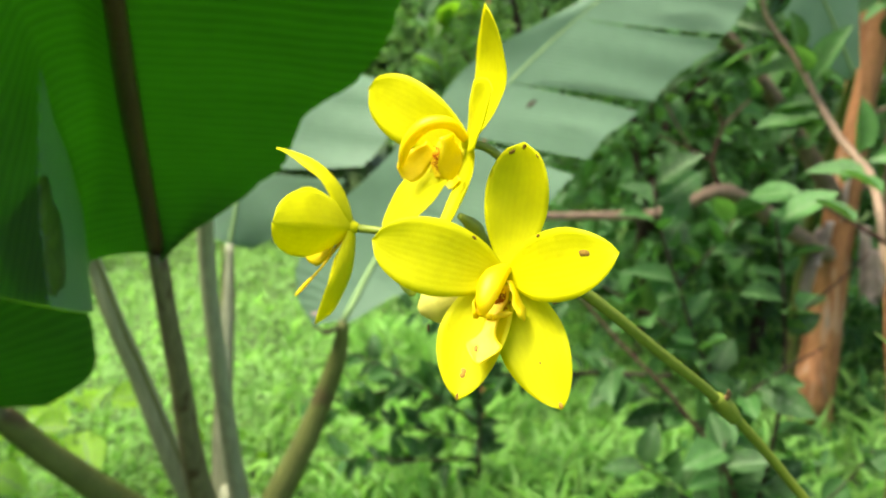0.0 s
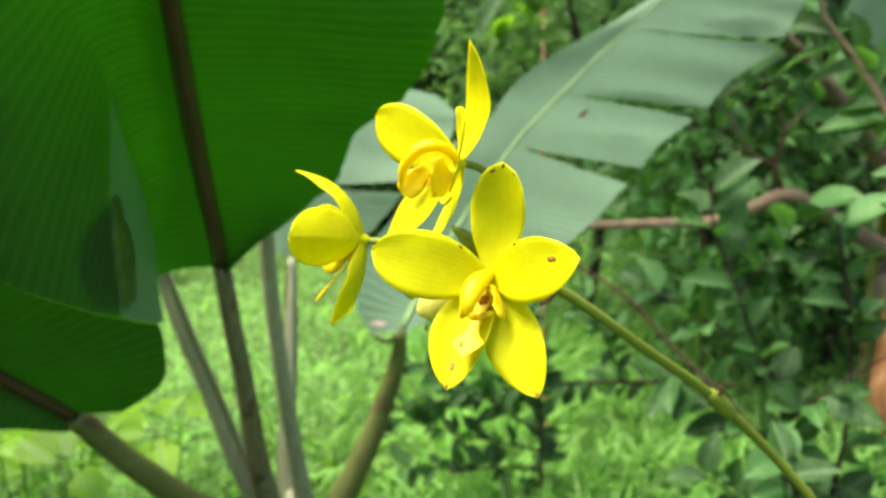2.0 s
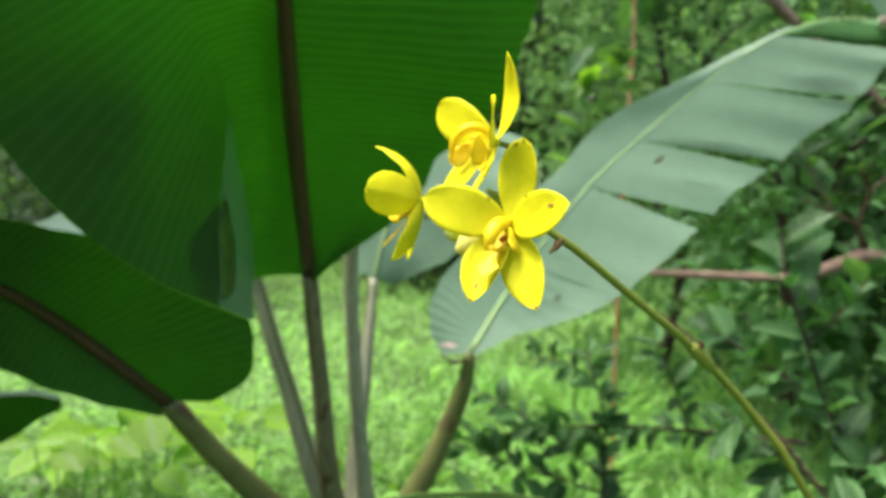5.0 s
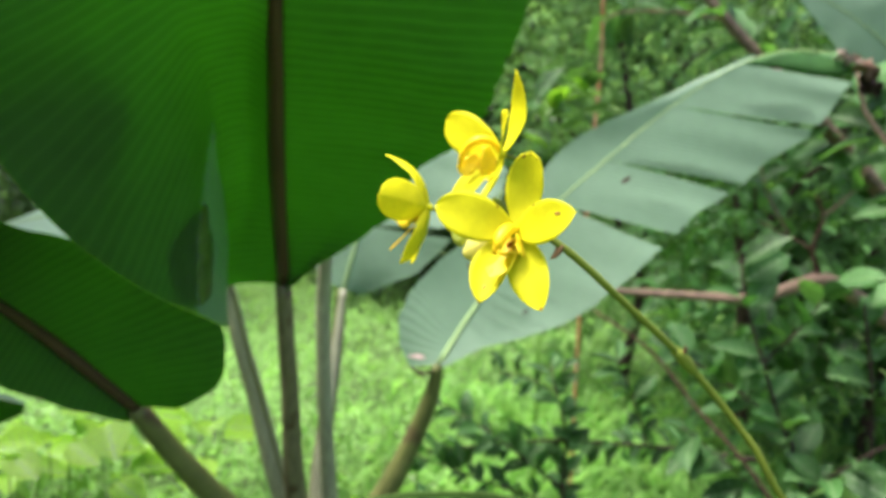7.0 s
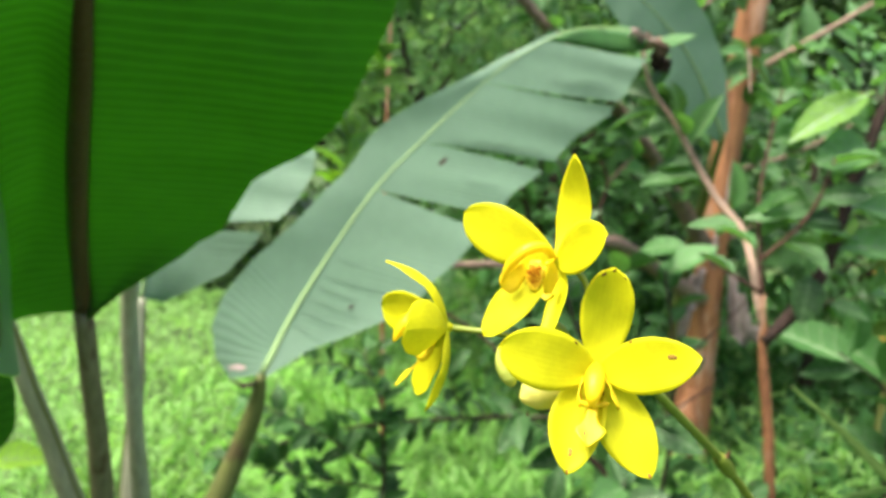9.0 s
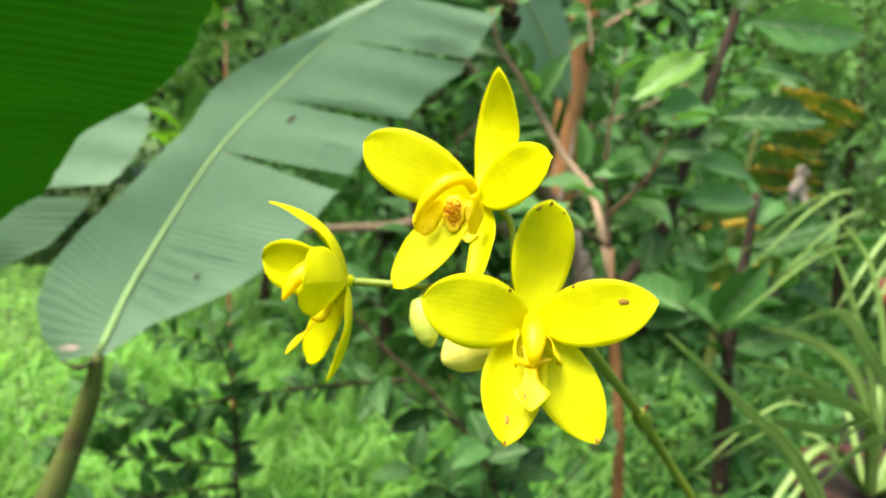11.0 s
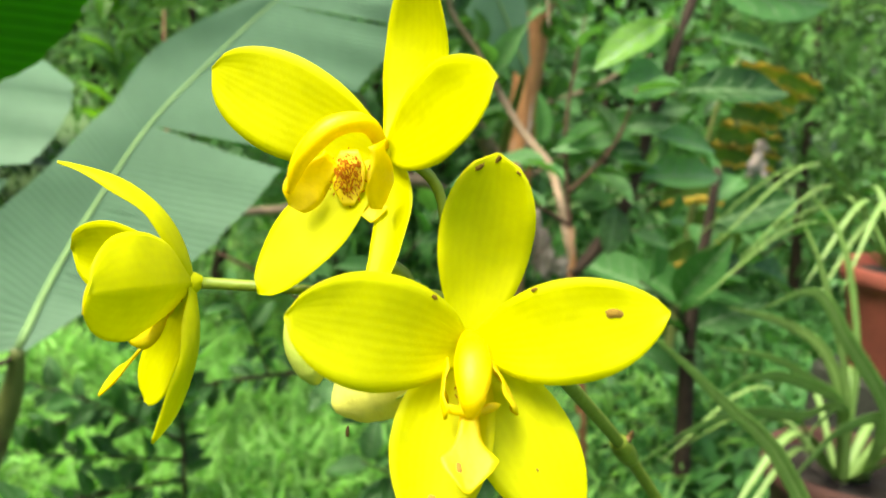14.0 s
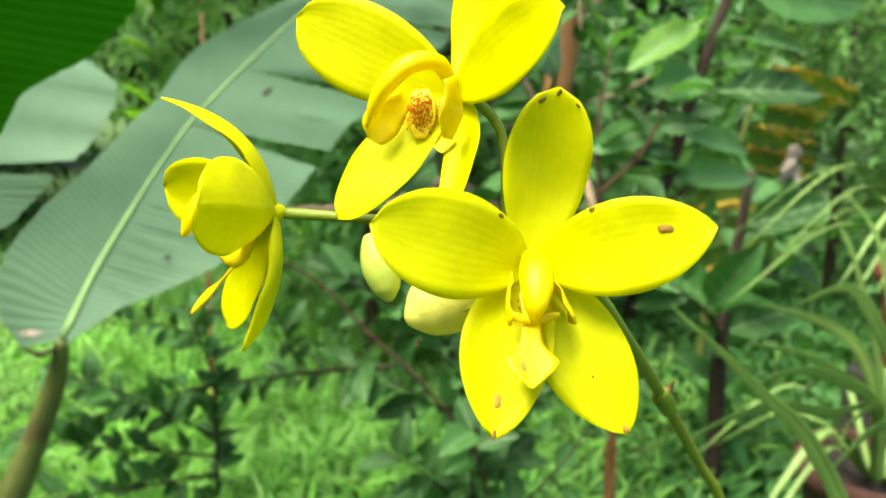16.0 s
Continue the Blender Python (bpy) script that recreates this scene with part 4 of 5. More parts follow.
def shrubs():
    # low dark shrub in front of the lawn
    t = thing("dark_shrub", (0.09, 1.9, 0), "low shrub with small dark glossy leaves on thin dark twigs", "shrub")
    limbs = [
        ([(0.09, 1.9, -0.02), (0.092, 1.9, 0.42), (0.051, 1.9, 0.581), (0.04, 1.9, 0.63)], 0.006),
        ([(0.58, 1.9, 0.43), (0.377, 1.9, 0.439), (0.09, 1.9, 0.432), (-0.056, 1.9, 0.409), (-0.30, 1.9, 0.36)], 0.006),
        ([(0.06, 1.9, 0.56), (-0.03, 1.88, 0.60), (-0.10, 1.86, 0.61)], 0.003),
        ([(0.06, 1.9, 0.58), (0.08, 1.88, 0.65)], 0.003),
        ([(0.09, 1.9, 0.3), (-0.10, 1.85, 0.45), (-0.24, 1.82, 0.53)], 0.004),
        ([(0.09, 1.9, 0.25), (-0.15, 1.85, 0.33), (-0.32, 1.8, 0.40)], 0.004),
        ([(0.3, 1.9, 0.44), (0.24, 1.86, 0.60), (0.2, 1.84, 0.68)], 0.004),
        ([(0.09, 1.9, 0.2), (-0.12, 1.8, 0.25), (-0.3, 1.75, 0.28)], 0.004),
        ([(0.09, 1.9, 0.1), (0.22, 1.8, 0.26), (0.32, 1.75, 0.36)], 0.004),
        ([(0.09, 1.9, 0.2), (0.18, 1.95, 0.45), (0.30, 2.0, 0.58)], 0.004),
    ]
    leafy(t, limbs, LEAF_DARK, 0.045, 0.085, 62, M_twig_dark, 31, up=0.4, cap=200)
    # taller shrub with broad dull leaves
    t = thing("broad_leaf_shrub", (0.60, 1.5, 0), "shrub with broad dull green leaves on dark upright stems", "shrub")
    limbs = [
        ([(0.62, 1.5, -0.02), (0.56, 1.5, 0.521), (0.503, 1.5, 0.659), (0.458, 1.5, 0.784), (0.415, 1.5, 0.896), (0.397, 1.5, 0.99)], 0.006),
        ([(0.62, 1.5, 0.1), (0.68, 1.5, 0.5), (0.66, 1.48, 0.75), (0.62, 1.46, 0.92)], 0.006),
        ([(0.57, 1.5, 0.45), (0.40, 1.45, 0.58), (0.30, 1.42, 0.66)], 0.004),
        ([(0.55, 1.5, 0.5), (0.62, 1.42, 0.62), (0.70, 1.38, 0.70)], 0.004),
        ([(0.50, 1.5, 0.66), (0.38, 1.5, 0.74), (0.27, 1.5, 0.80)], 0.004),
        ([(0.46, 1.5, 0.78), (0.53, 1.48, 0.88), (0.57, 1.48, 0.96)], 0.003),
        ([(0.62, 1.5, 0.2), (0.45, 1.4, 0.40), (0.36, 1.35, 0.48)], 0.004),
        ([(0.66, 1.48, 0.7), (0.75, 1.46, 0.80), (0.80, 1.45, 0.86)], 0.003),
        ([(0.62, 1.5, 0.2), (0.52, 1.35, 0.42), (0.50, 1.30, 0.55)], 0.004),
        ([(0.62, 1.5, 0.15), (0.75, 1.4, 0.38), (0.80, 1.36, 0.5)], 0.004),
    ]
    leafy(t, limbs, LEAF_GUAVA[:2] + LEAF_DARK, 0.06, 0.12, 44, M_twig_dark, 32, up=0.2, cap=220)
    # dry twig
    t = thing("dry_twig", (0.46, 1.3, 0.55), "thin dry pinkish twig slanting through the shrub", "twig")
    part("twig", tube([(0.108, 1.3, 0.9), (0.212, 1.3, 0.836), (0.299, 1.3, 0.739), (0.417, 1.3, 0.614), (0.55, 1.35, 0.4), (0.6, 1.4, -0.02)], [0.002, 0.003, 0.004, 0.004, 0.005, 0.005], 30, 7), M_twig, t)
    # young pale shoot and the thin climbing stem behind the leaf
    t = thing("young_shoot", (0.02, 2.1, 0), "young shoot with fresh pale green leaves", "sapling")
    limbs = [([(0.02, 2.1, -0.02), (0.0, 2.1, 0.8), (0.007, 2.1, 1.224), (0.011, 2.1, 1.30), (0.05, 2.1, 1.38)], 0.005), ([(0.005, 2.1, 1.15), (-0.03, 2.1, 1.26), (-0.05, 2.1, 1.32)], 0.003), ([(0.01, 2.1, 1.2), (0.07, 2.08, 1.28), (0.10, 2.08, 1.36)], 0.003)]
    leafy(t, limbs, LEAF_FRESH + LEAF_GUAVA[:2], 0.08, 0.125, 26, M_fresh, 33, up=0.5, cap=60, start=0.5)
    t = thing("climbing_stem", (0.125, 2.35, 0), "thin reddish climbing stem", "vine")
    part("stem", tube([(0.13, 2.35, -0.02), (0.12, 2.35, 0.8), (0.126, 2.35, 1.234), (0.131, 2.35, 1.47), (0.124, 2.35, 1.634), (0.10, 2.35, 2.2)], [0.006, 0.006, 0.0055, 0.005, 0.005, 0.004], 40, 7, rough=0.05), M_bark, t)
    # mid-distance bushes behind the tree
    bush("guava_bush", "bushy guava thicket behind the trunk", (1.25, 3.05), 1.9, 0.62, 2300, 0.06, 0.11, M_guava, 301, 0.48)
    bush("guava_bush", "bushy guava thicket with dull leaves", (0.72, 2.75), 1.5, 0.5, 1500, 0.05, 0.10, M_guava, 302, 0.48)
    bush("leafy_bush", "leafy bush with dull dark leaves", (2.1, 3.1), 1.5, 0.65, 1500, 0.06, 0.12, M_guava, 303, 0.4)
    bush("leafy_bush", "leafy bush with bright leaves", (3.1, 2.9), 2.1, 0.8, 2600, 0.06, 0.12, M_far_bright, 304, 0.4)
    bush("leafy_bush", "leafy bush with bright leaves", (4.3, 3.4), 2.2, 0.9, 2600, 0.06, 0.12, M_far_bright, 311, 0.4)
    bush("leafy_bush", "low bush with dull leaves", (3.3, 2.0), 1.0, 0.6, 1800, 0.06, 0.12, M_guava, 312, 0.45)
    bush("leafy_bush", "leafy bush with fine leaves", (0.35, 3.6), 2.4, 0.8, 4200, 0.05, 0.10, M_far_bright, 305, 0.3)
    bush("leafy_bush", "leafy bush at the lawn's edge", (-1.2, 5.4), 2.0, 0.9, 3200, 0.05, 0.11, M_far, 306, 0.45)
    bush("leafy_bush", "shaded bush at the lawn's edge", (1.3, 4.6), 2.2, 0.9, 3600, 0.06, 0.12, M_far, 307, 0.4)
    # unseen shrubs, added to block light from the left and from behind
    for k, (x, y, h) in enumerate(((-1.75, 0.25, 2.3), (-1.6, -0.75, 2.2), (-1.0, -1.5, 2.0), (-2.3, -0.4, 2.6))):
        bush("shade_shrub", "unseen dense dark shrub added to block light from the left", (x, y), h, 0.62, 2600, 0.07, 0.13, M_shrub_dark, 320 + k, 0.46)
    bush("leafy_bush", "shaded bush at the lawn's edge", (-3.2, 4.6), 1.8, 0.8, 2600, 0.06, 0.12, M_far, 308, 0.4)
    t = thing("dark_sapling", (1.42, 1.7, 0), "sapling with a dark stem and long glossy leaves", "sapling")
    limbs = [([(1.43, 1.7, -0.02), (1.419, 1.7, 0.124), (1.394, 1.7, 0.511), (1.41, 1.7, 0.72), (1.43, 1.7, 0.95)], 0.028), ([(1.40, 1.7, 0.5), (1.25, 1.62, 0.62), (1.12, 1.58, 0.70)], 0.006), ([(1.40, 1.7, 0.6), (1.52, 1.62, 0.72), (1.62, 1.6, 0.78)], 0.006)]
    leafy(t, limbs, LEAF_DARK, 0.14, 0.24, 14, M_twig_dark, 35, up=-0.2, cap=40, start=0.35)
    # old banana leaf with yellowing torn strips behind the sapling
    t = thing("old_banana_leaf", (1.93, 2.42, 0), "old drooping banana leaf torn into green strips with yellow-orange edges", "leaf")
    rib = [(1.93, 2.42, -0.02), (1.94, 2.40, 0.45), (1.96, 2.37, 0.85), (1.99, 2.35, 1.10), (2.05, 2.34, 1.24)]
    part("midrib", tube(rib, [0.022, 0.018, 0.013, 0.009, 0.004], 30, 9, rough=0.03), M_petiole_olive, t)
    r = np.random.default_rng(34)
    line = curve_points(rib, 80)
    for k, (z, reach, drop, tall) in enumerate(((1.19, 0.36, -0.07, 0.075), (1.13, 0.35, -0.05, 0.085), (1.055, 0.33, -0.04, 0.085), (0.975, 0.34, -0.05, 0.085), (0.90, 0.31, -0.04, 0.075), (0.76, 0.20, -0.02, 0.11), (0.65, 0.18, -0.10, 0.12), (0.57, -0.16, -0.06, 0.12), (0.80, -0.14, -0.05, 0.12))):
        p0 = line[int(np.argmin(np.abs(line[:, 2] - z)))]
        g = np.array([[(p0[0] + reach * u, p0[1] - 0.02 - 0.05 * math.sin(2.5 * u + k) - 0.03 * v * v, z + drop * u ** 1.6 + tall * (v - 0.5) * (1 - 0.35 * u ** 3) + 0.006 * r.normal()) for v in np.linspace(0, 1, 7)] for u in np.linspace(0, 1, 14)])
        blade_part = part("strip", sheet(g, 0.0008), M_yellowing, t)
        for cols in ((g[:, :2], g[:, -2:]) if k < 5 else (g[:, :2],)):
            part("edge", sheet(cols + V(0, -0.003, 0), 0.0006), M_yellow_edge, blade_part, "yellow-orange withered edge")
    g = np.array([[(2.13 + 0.035 * v + 0.008 * r.normal(), 2.27 + 0.008 * r.normal(), 0.97 - 0.12 * u - 0.03 * abs(v)) for v in np.linspace(-1, 1, 6)] for u in np.linspace(0, 1, 8)])
    part("dry_scrap", sheet(g, 0.0008), M_sheath, t, "grey-tan dried scrap of leaf")
    # unseen tree, added so that its crown shades the leaves at the left
    t = bush("shade_tree", "unseen leafy tree added to shade the banana leaves", (-2.05, 0.85), 3.8, 0.70, 4600, 0.07, 0.13, M_guava, 310, 0.46, 0.05)
    # broad-leaved weeds on the lawn
    for k, (x, y, z, n) in enumerate(((-1.39, 1.72, 0.31, 4), (-1.22, 1.72, 0.355, 4), (-1.095, 1.74, 0.43, 3), (-0.83, 1.72, 0.41, 4), (-1.08, 1.70, 0.30, 4), (-1.45, 1.9, 0.25, 5), (-0.95, 2.0, 0.28, 4))):
        r = np.random.default_rng(60 + k)
        t = thing("broad_weed", (x, y, 0), "weed with broad bright green leaves on the lawn", "weed", "broad weeds")
        for q in range(n):
            w = q * 2.4 + r.uniform(0, 1)
            tip = V(x + 0.04 * math.cos(w), y + 0.06 * math.sin(w), z * r.uniform(0.85, 1.05))
            part("stalk", tube([(x, y, -0.01), (x + 0.03 * math.cos(w), y + 0.03 * math.sin(w), tip[2] * 0.6), tuple(tip)], [0.003, 0.003, 0.002], 10, 6), M_fresh, t)
            piece("leaf", LEAF_WEED[q % 2], frame_matrix(tip, (math.cos(w), math.sin(w), -0.1), (0, -0.55, 1), r.uniform(0.12, 0.19)), t)


# ---- potted plants ----
def pot(x, y, z, r0, h, label, clay):
    t = thing("flower_pot", (x, y, z - h), label, "pot", "terracotta pots")
    n, s = 40, 12
    prof = [(r0 * 0.68, 0), (r0 * 0.72, h * 0.05), (r0 * 0.92, h * 0.8), (r0 * 0.94, h * 0.82), (r0 * 1.04, h * 0.83), (r0 * 1.06, h * 0.9), (r0 * 1.05, h * 0.99), (r0 * 0.98, h), (r0 * 0.93, h * 0.98), (r0 * 0.90, h * 0.85)]
    g = np.array([[(x + a * math.cos(2 * math.pi * k / n), y + a * math.sin(2 * math.pi * k / n), z - h + b) for k in range(n + 1)] for a, b in prof])
    part("body", sheet(g), clay, t)
    g = np.array([[(x + a * math.cos(2 * math.pi * k / n), y + a * math.sin(2 * math.pi * k / n), z - h * 0.14 + 0.006 * math.sin(7 * k * a / r0)) for k in range(n + 1)] for a in (0.001, r0 * 0.5, r0 * 0.92)])
    part("soil", sheet(g), M_pot_soil, t)
    return t


def strap(p0, p1, p2, w, n=18, fold=0.25):
    c = [p0, p1, p2]
    p = curve_points(c, n)
    g = np.zeros((n, 5, 3))
    tan = np.gradient(p, axis=0)
    for i in range(n):
        s = i / (n - 1)
        sd = np.cross(unit(tan[i]), (0, 0, 1))
        sd = unit(sd) if np.linalg.norm(sd) > 1e-3 else V(1, 0, 0)
        up = np.cross(sd, unit(tan[i]))
        ww = w * (0.75 + 0.5 * s) * (1 - s ** 3) * (1 if s < 0.99 else 0.05) + 0.0004
        for j, u in enumerate((-1, -0.5, 0, 0.5, 1)):
            g[i, j] = p[i] + sd * u * ww / 2 + up * abs(u) * ww * fold
    return g


def spider_plant(x, y, z, n, lo, hi, seed, label, extra=()):
    r = np.random.default_rng(seed)
    t = thing("spider_plant", (x, y, z), label, "potted plant", "spider plants")
    for k in range(n):
        w = k * 2.4 + r.uniform(-0.4, 0.4)
        L = r.uniform(lo, hi)
        lift = r.uniform(0.35, 1.0)
        d = V(math.cos(w), math.sin(w), 0)
        p0 = V(x, y, z) + d * 0.01
        p1 = p0 + d * L * 0.45 + V(0, 0, L * 0.55 * lift)
        p2 = p0 + d * L * 0.95 + V(0, 0, L * (0.5 * lift - 0.35))
        g = strap(p0, p1, p2, r.uniform(0.010, 0.017))
        lf = part("leaf", sheet(g, 0.0006), M_strap, t)
        part("stripe", sheet(g[:, 1:4] + V(0, 0, 0.0012), 0), M_strap_pale, lf)
    for pts, w in extra:
        g = strap4(pts, w, 30)
        lf = part("leaf", sheet(g, 0.0008), M_strap, t)
        part("stripe", sheet((g[:, 1:4] + g[:, 2:3]) / 2 + V(-0.0003, -0.0012, 0.0008), 0), M_strap_pale, lf)


def block(x, y, w, d, h, label):
    t = thing("plant_stand", (x, y, 0), label, "stand", "plant stands")
    bm = bmesh.new()
    bmesh.ops.create_cube(bm, size=1)
    bmesh.ops.scale(bm, vec=(w, d, h), verts=bm.verts)
    bmesh.ops.translate(bm, vec=(x, y, h / 2 - 0.01), verts=bm.verts)
    bmesh.ops.bevel(bm, geom=bm.edges[:], offset=0.015, segments=3, affect="EDGES")
    me = bpy.data.meshes.new("block")
    bm.to_mesh(me)
    bm.free()
    me.materials.append(M_stand)
    ob = new("block", me)
    ob.parent, ob.matrix_parent_inverse = t, Matrix.Translation(-Vector(t.location))


def pots():
    block(0.885, 0.785, 0.17, 0.17, 0.48, "dark mossy block under a flower pot")
    block(1.33, 1.07, 0.20, 0.20, 0.66, "dark mossy block under the farther flower pot")
    pot(0.885, 0.785, 0.675, 0.105, 0.205, "round dark terracotta pot with a strap-leaved plant", M_terracotta)
    pot(1.32, 1.06, 0.855, 0.105, 0.205, "red terracotta pot standing farther back on a block", M_terracotta_red)
    spider_plant(0.865, 0.775, 0.655, 14, 0.16, 0.27, 71, "spider plant with arching pale-striped leaves in a pot", [
        ([(0.86, 0.775, 0.655), (0.822, 0.760, 0.779), (0.786, 0.770, 0.855), (0.731, 0.790, 0.891), (0.659, 0.810, 0.911)], 0.016),
        ([(0.86, 0.775, 0.655), (0.823, 0.760, 0.776), (0.757, 0.755, 0.824), (0.677, 0.750, 0.865), (0.594, 0.750, 0.887)], 0.011),
        ([(0.86, 0.775, 0.655), (0.823, 0.760, 0.775), (0.666, 0.710, 0.856), (0.577, 0.680, 0.879), (0.513, 0.654, 0.881)], 0.015),
        ([(0.86, 0.775, 0.655), (0.823, 0.760, 0.773), (0.682, 0.700, 0.811), (0.548, 0.650, 0.858), (0.435, 0.600, 0.880), (0.343, 0.556, 0.884)], 0.014),
        ([(0.88, 0.76, 0.655), (0.859, 0.720, 0.772), (0.737, 0.700, 0.899), (0.677, 0.700, 0.960), (0.619, 0.720, 0.938)], 0.020),
        ([(0.89, 0.76, 0.655), (0.875, 0.740, 0.756), (0.740, 0.690, 0.790), (0.656, 0.660, 0.776), (0.611, 0.640, 0.767)], 0.019),
        ([(0.86, 0.765, 0.655), (0.817, 0.750, 0.776), (0.709, 0.700, 0.793), (0.678, 0.680, 0.770)], 0.014),
        ([(0.87, 0.775, 0.655), (0.85, 0.78, 0.80), (0.80, 0.80, 0.95), (0.77, 0.82, 1.02)], 0.011),
        ([(0.88, 0.785, 0.655), (0.89, 0.80, 0.82), (0.87, 0.83, 0.97), (0.83, 0.86, 1.04)], 0.011)])
    spider_plant(1.31, 1.06, 0.835, 26, 0.25, 0.42, 72, "spider plant with arching striped leaves on a block")
    t = thing("strap_plant", (0.80, 0.52, 0), "single long dull green strap leaf", "plant")
    g = strap4([(0.80, 0.52, -0.01), (0.66, 0.51, 0.50), (0.462, 0.50, 0.86), (0.36, 0.50, 0.965), (0.285, 0.50, 1.028)], 0.021, 36)
    lf = part("leaf", sheet(g, 0.0008), M_strap, t)
    part("stripe", sheet((g[:, 1:4] + g[:, 2:3] * 2) / 3 + V(-0.0003, -0.001, 0.0008), 0), M_strap_pale, lf)


def strap4(pts, w, n):
    p = curve_points(pts, n)
    tan = np.gradient(p, axis=0)
    g = np.zeros((n, 5, 3))
    for i in range(n):
        s = i / (n - 1)
        sd = unit(np.cross(unit(tan[i]), (0.15, 1, 0.2)))
        ww = w * (1 - s ** 4) * (0.8 + 0.4 * s) + 0.0008
        for j, u in enumerate((-1, -0.5, 0, 0.5, 1)):
            g[i, j] = p[i] + sd * u * ww / 2 - V(0, 1, 0) * abs(u) * ww * 0.15
    return g


# ---- orchid ----
def petal_geo(base, tip, nrm, width, bulge=0.003, cup=0.0, a=0.75, b=0.62, w0=0.25, twist=0.0, fold=0.0, thick=0.00042, wave=0.0003, seed=0, prof=None, n=22, m=11, sway=0.0):
    """A petal from base to tip, its inner face towards nrm. bulge bows it, cup raises its sides, fold creases it along its middle, sway carries its middle sideways, twist turns its tip (degrees)."""
    r = np.random.default_rng(seed)
    base, tip, nrm = V(*base), V(*tip), unit(nrm)
    ctrl = (base + tip) / 2 + nrm * bulge
    top = (a / (a + b)) ** a * (b / (a + b)) ** b
    g = np.zeros((n, m, 3))
    uv = np.zeros((n, m, 2))
    ph = r.uniform(0, 6, 2)
    for i in range(n):
        s = i / (n - 1)
        p = base * (1 - s) ** 2 + 2 * ctrl * s * (1 - s) + tip * s * s
        t = unit(2 * (ctrl - base) * (1 - s) + 2 * (tip - ctrl) * s)
        side = unit(np.cross(t, nrm))
        up = np.cross(side, t)
        if twist:
            w = radians(twist) * s
            side, up = side * math.cos(w) + up * math.sin(w), up * math.cos(w) - side * math.sin(w)
        if prof is None:
            f = max(w0 * (1 - s) ** 1.2, (s ** a * (1 - s) ** b) / top) if s < 1 else 0.02
        else:
            f = float(np.interp(s, np.linspace(0, 1, len(prof)), prof))
        for j in range(m):
            u = -1 + 2 * j / (m - 1)
            h = cup * u * u * f + fold * abs(u) * f + wave * (math.sin(9 * s + ph[0] + 2 * u) + 0.6 * math.sin(17 * s + ph[1] - 3 * u)) * abs(u)
            g[i, j] = p + side * (u * f * width / 2 + sway * 4 * s * (1 - s)) + up * h
            uv[i, j] = (u * width / 2, s)
    return g, uv


def petal(name, parent, base, tip, nrm, width, label="", material=None, **k):
    thick = k.pop("thick", 0.00042)
    g, uv = petal_geo(base, tip, nrm, width, **k)
    return part(name, sheet(g, thick, uv), material or M_petal, parent, label), g


def blemish(parent, g, i, u, size, lift=-1, stretch=1.7, seed=0, material=None, name="blemish", label="brown insect mark"):
    """A small brown mark lying on a petal, at grid row i and share u across."""
    r = np.random.default_rng(seed)
    n, m = g.shape[:2]
    fi, fj = i * (n - 1), (u + 1) / 2 * (m - 1)
    a, b = int(min(n - 2, fi)), int(min(m - 2, fj))
    c = g[a, b] + (g[a + 1, b] - g[a, b]) * (fi - a) + (g[a, b + 1] - g[a, b]) * (fj - b)
    t, s = unit(g[a + 1, b] - g[a, b]), unit(g[a, b + 1] - g[a, b])
    nr = unit(np.cross(t, s)) * lift
    ring = [c + nr * 0.00030 + (t * math.cos(w) * stretch + s * math.sin(w)) * size / 2 * (1 + 0.15 * r.normal()) for w in np.linspace(0, 2 * math.pi, 13)[:-1]]
    top = [c + nr * 0.00018 + (p - c) * 0.8 for p in ring]
    vs = ring + top
    fs = [(k, (k + 1) % 12, 12 + (k + 1) % 12, 12 + k) for k in range(12)] + [tuple(12 + k for k in range(12))]
    part(name, (vs, fs, None), material or M_blemish, parent, label)


def flecks(parent, place, along, across, nrm, n, length, width, seed):
    """Rust-red streaks on the lip's throat."""
    r = np.random.default_rng(seed)
    vs, fs = [], []
    for k in range(n):
        a, b = r.normal(0, 0.42), r.normal(0, 0.42)
        c = V(*place) + along * a * length + across * b * width + nrm * (0.0009 + 0.0004 * r.uniform() - 0.0012 * (a * a + b * b))
        d = unit(along + across * r.normal(0, 0.5)) * r.uniform(0.0003, 0.0007)
        s = unit(np.cross(d, nrm)) * r.uniform(0.00010, 0.0002)
        o = len(vs)
        vs += [c - d, c - s + nrm * 0.0001, c + d, c + s + nrm * 0.0001]
        fs.append((o, o + 1, o + 2, o + 3))
    part("flecks", (vs, fs, None), M_fleck, parent, "rust-red flecks in the throat", kind="stuff")


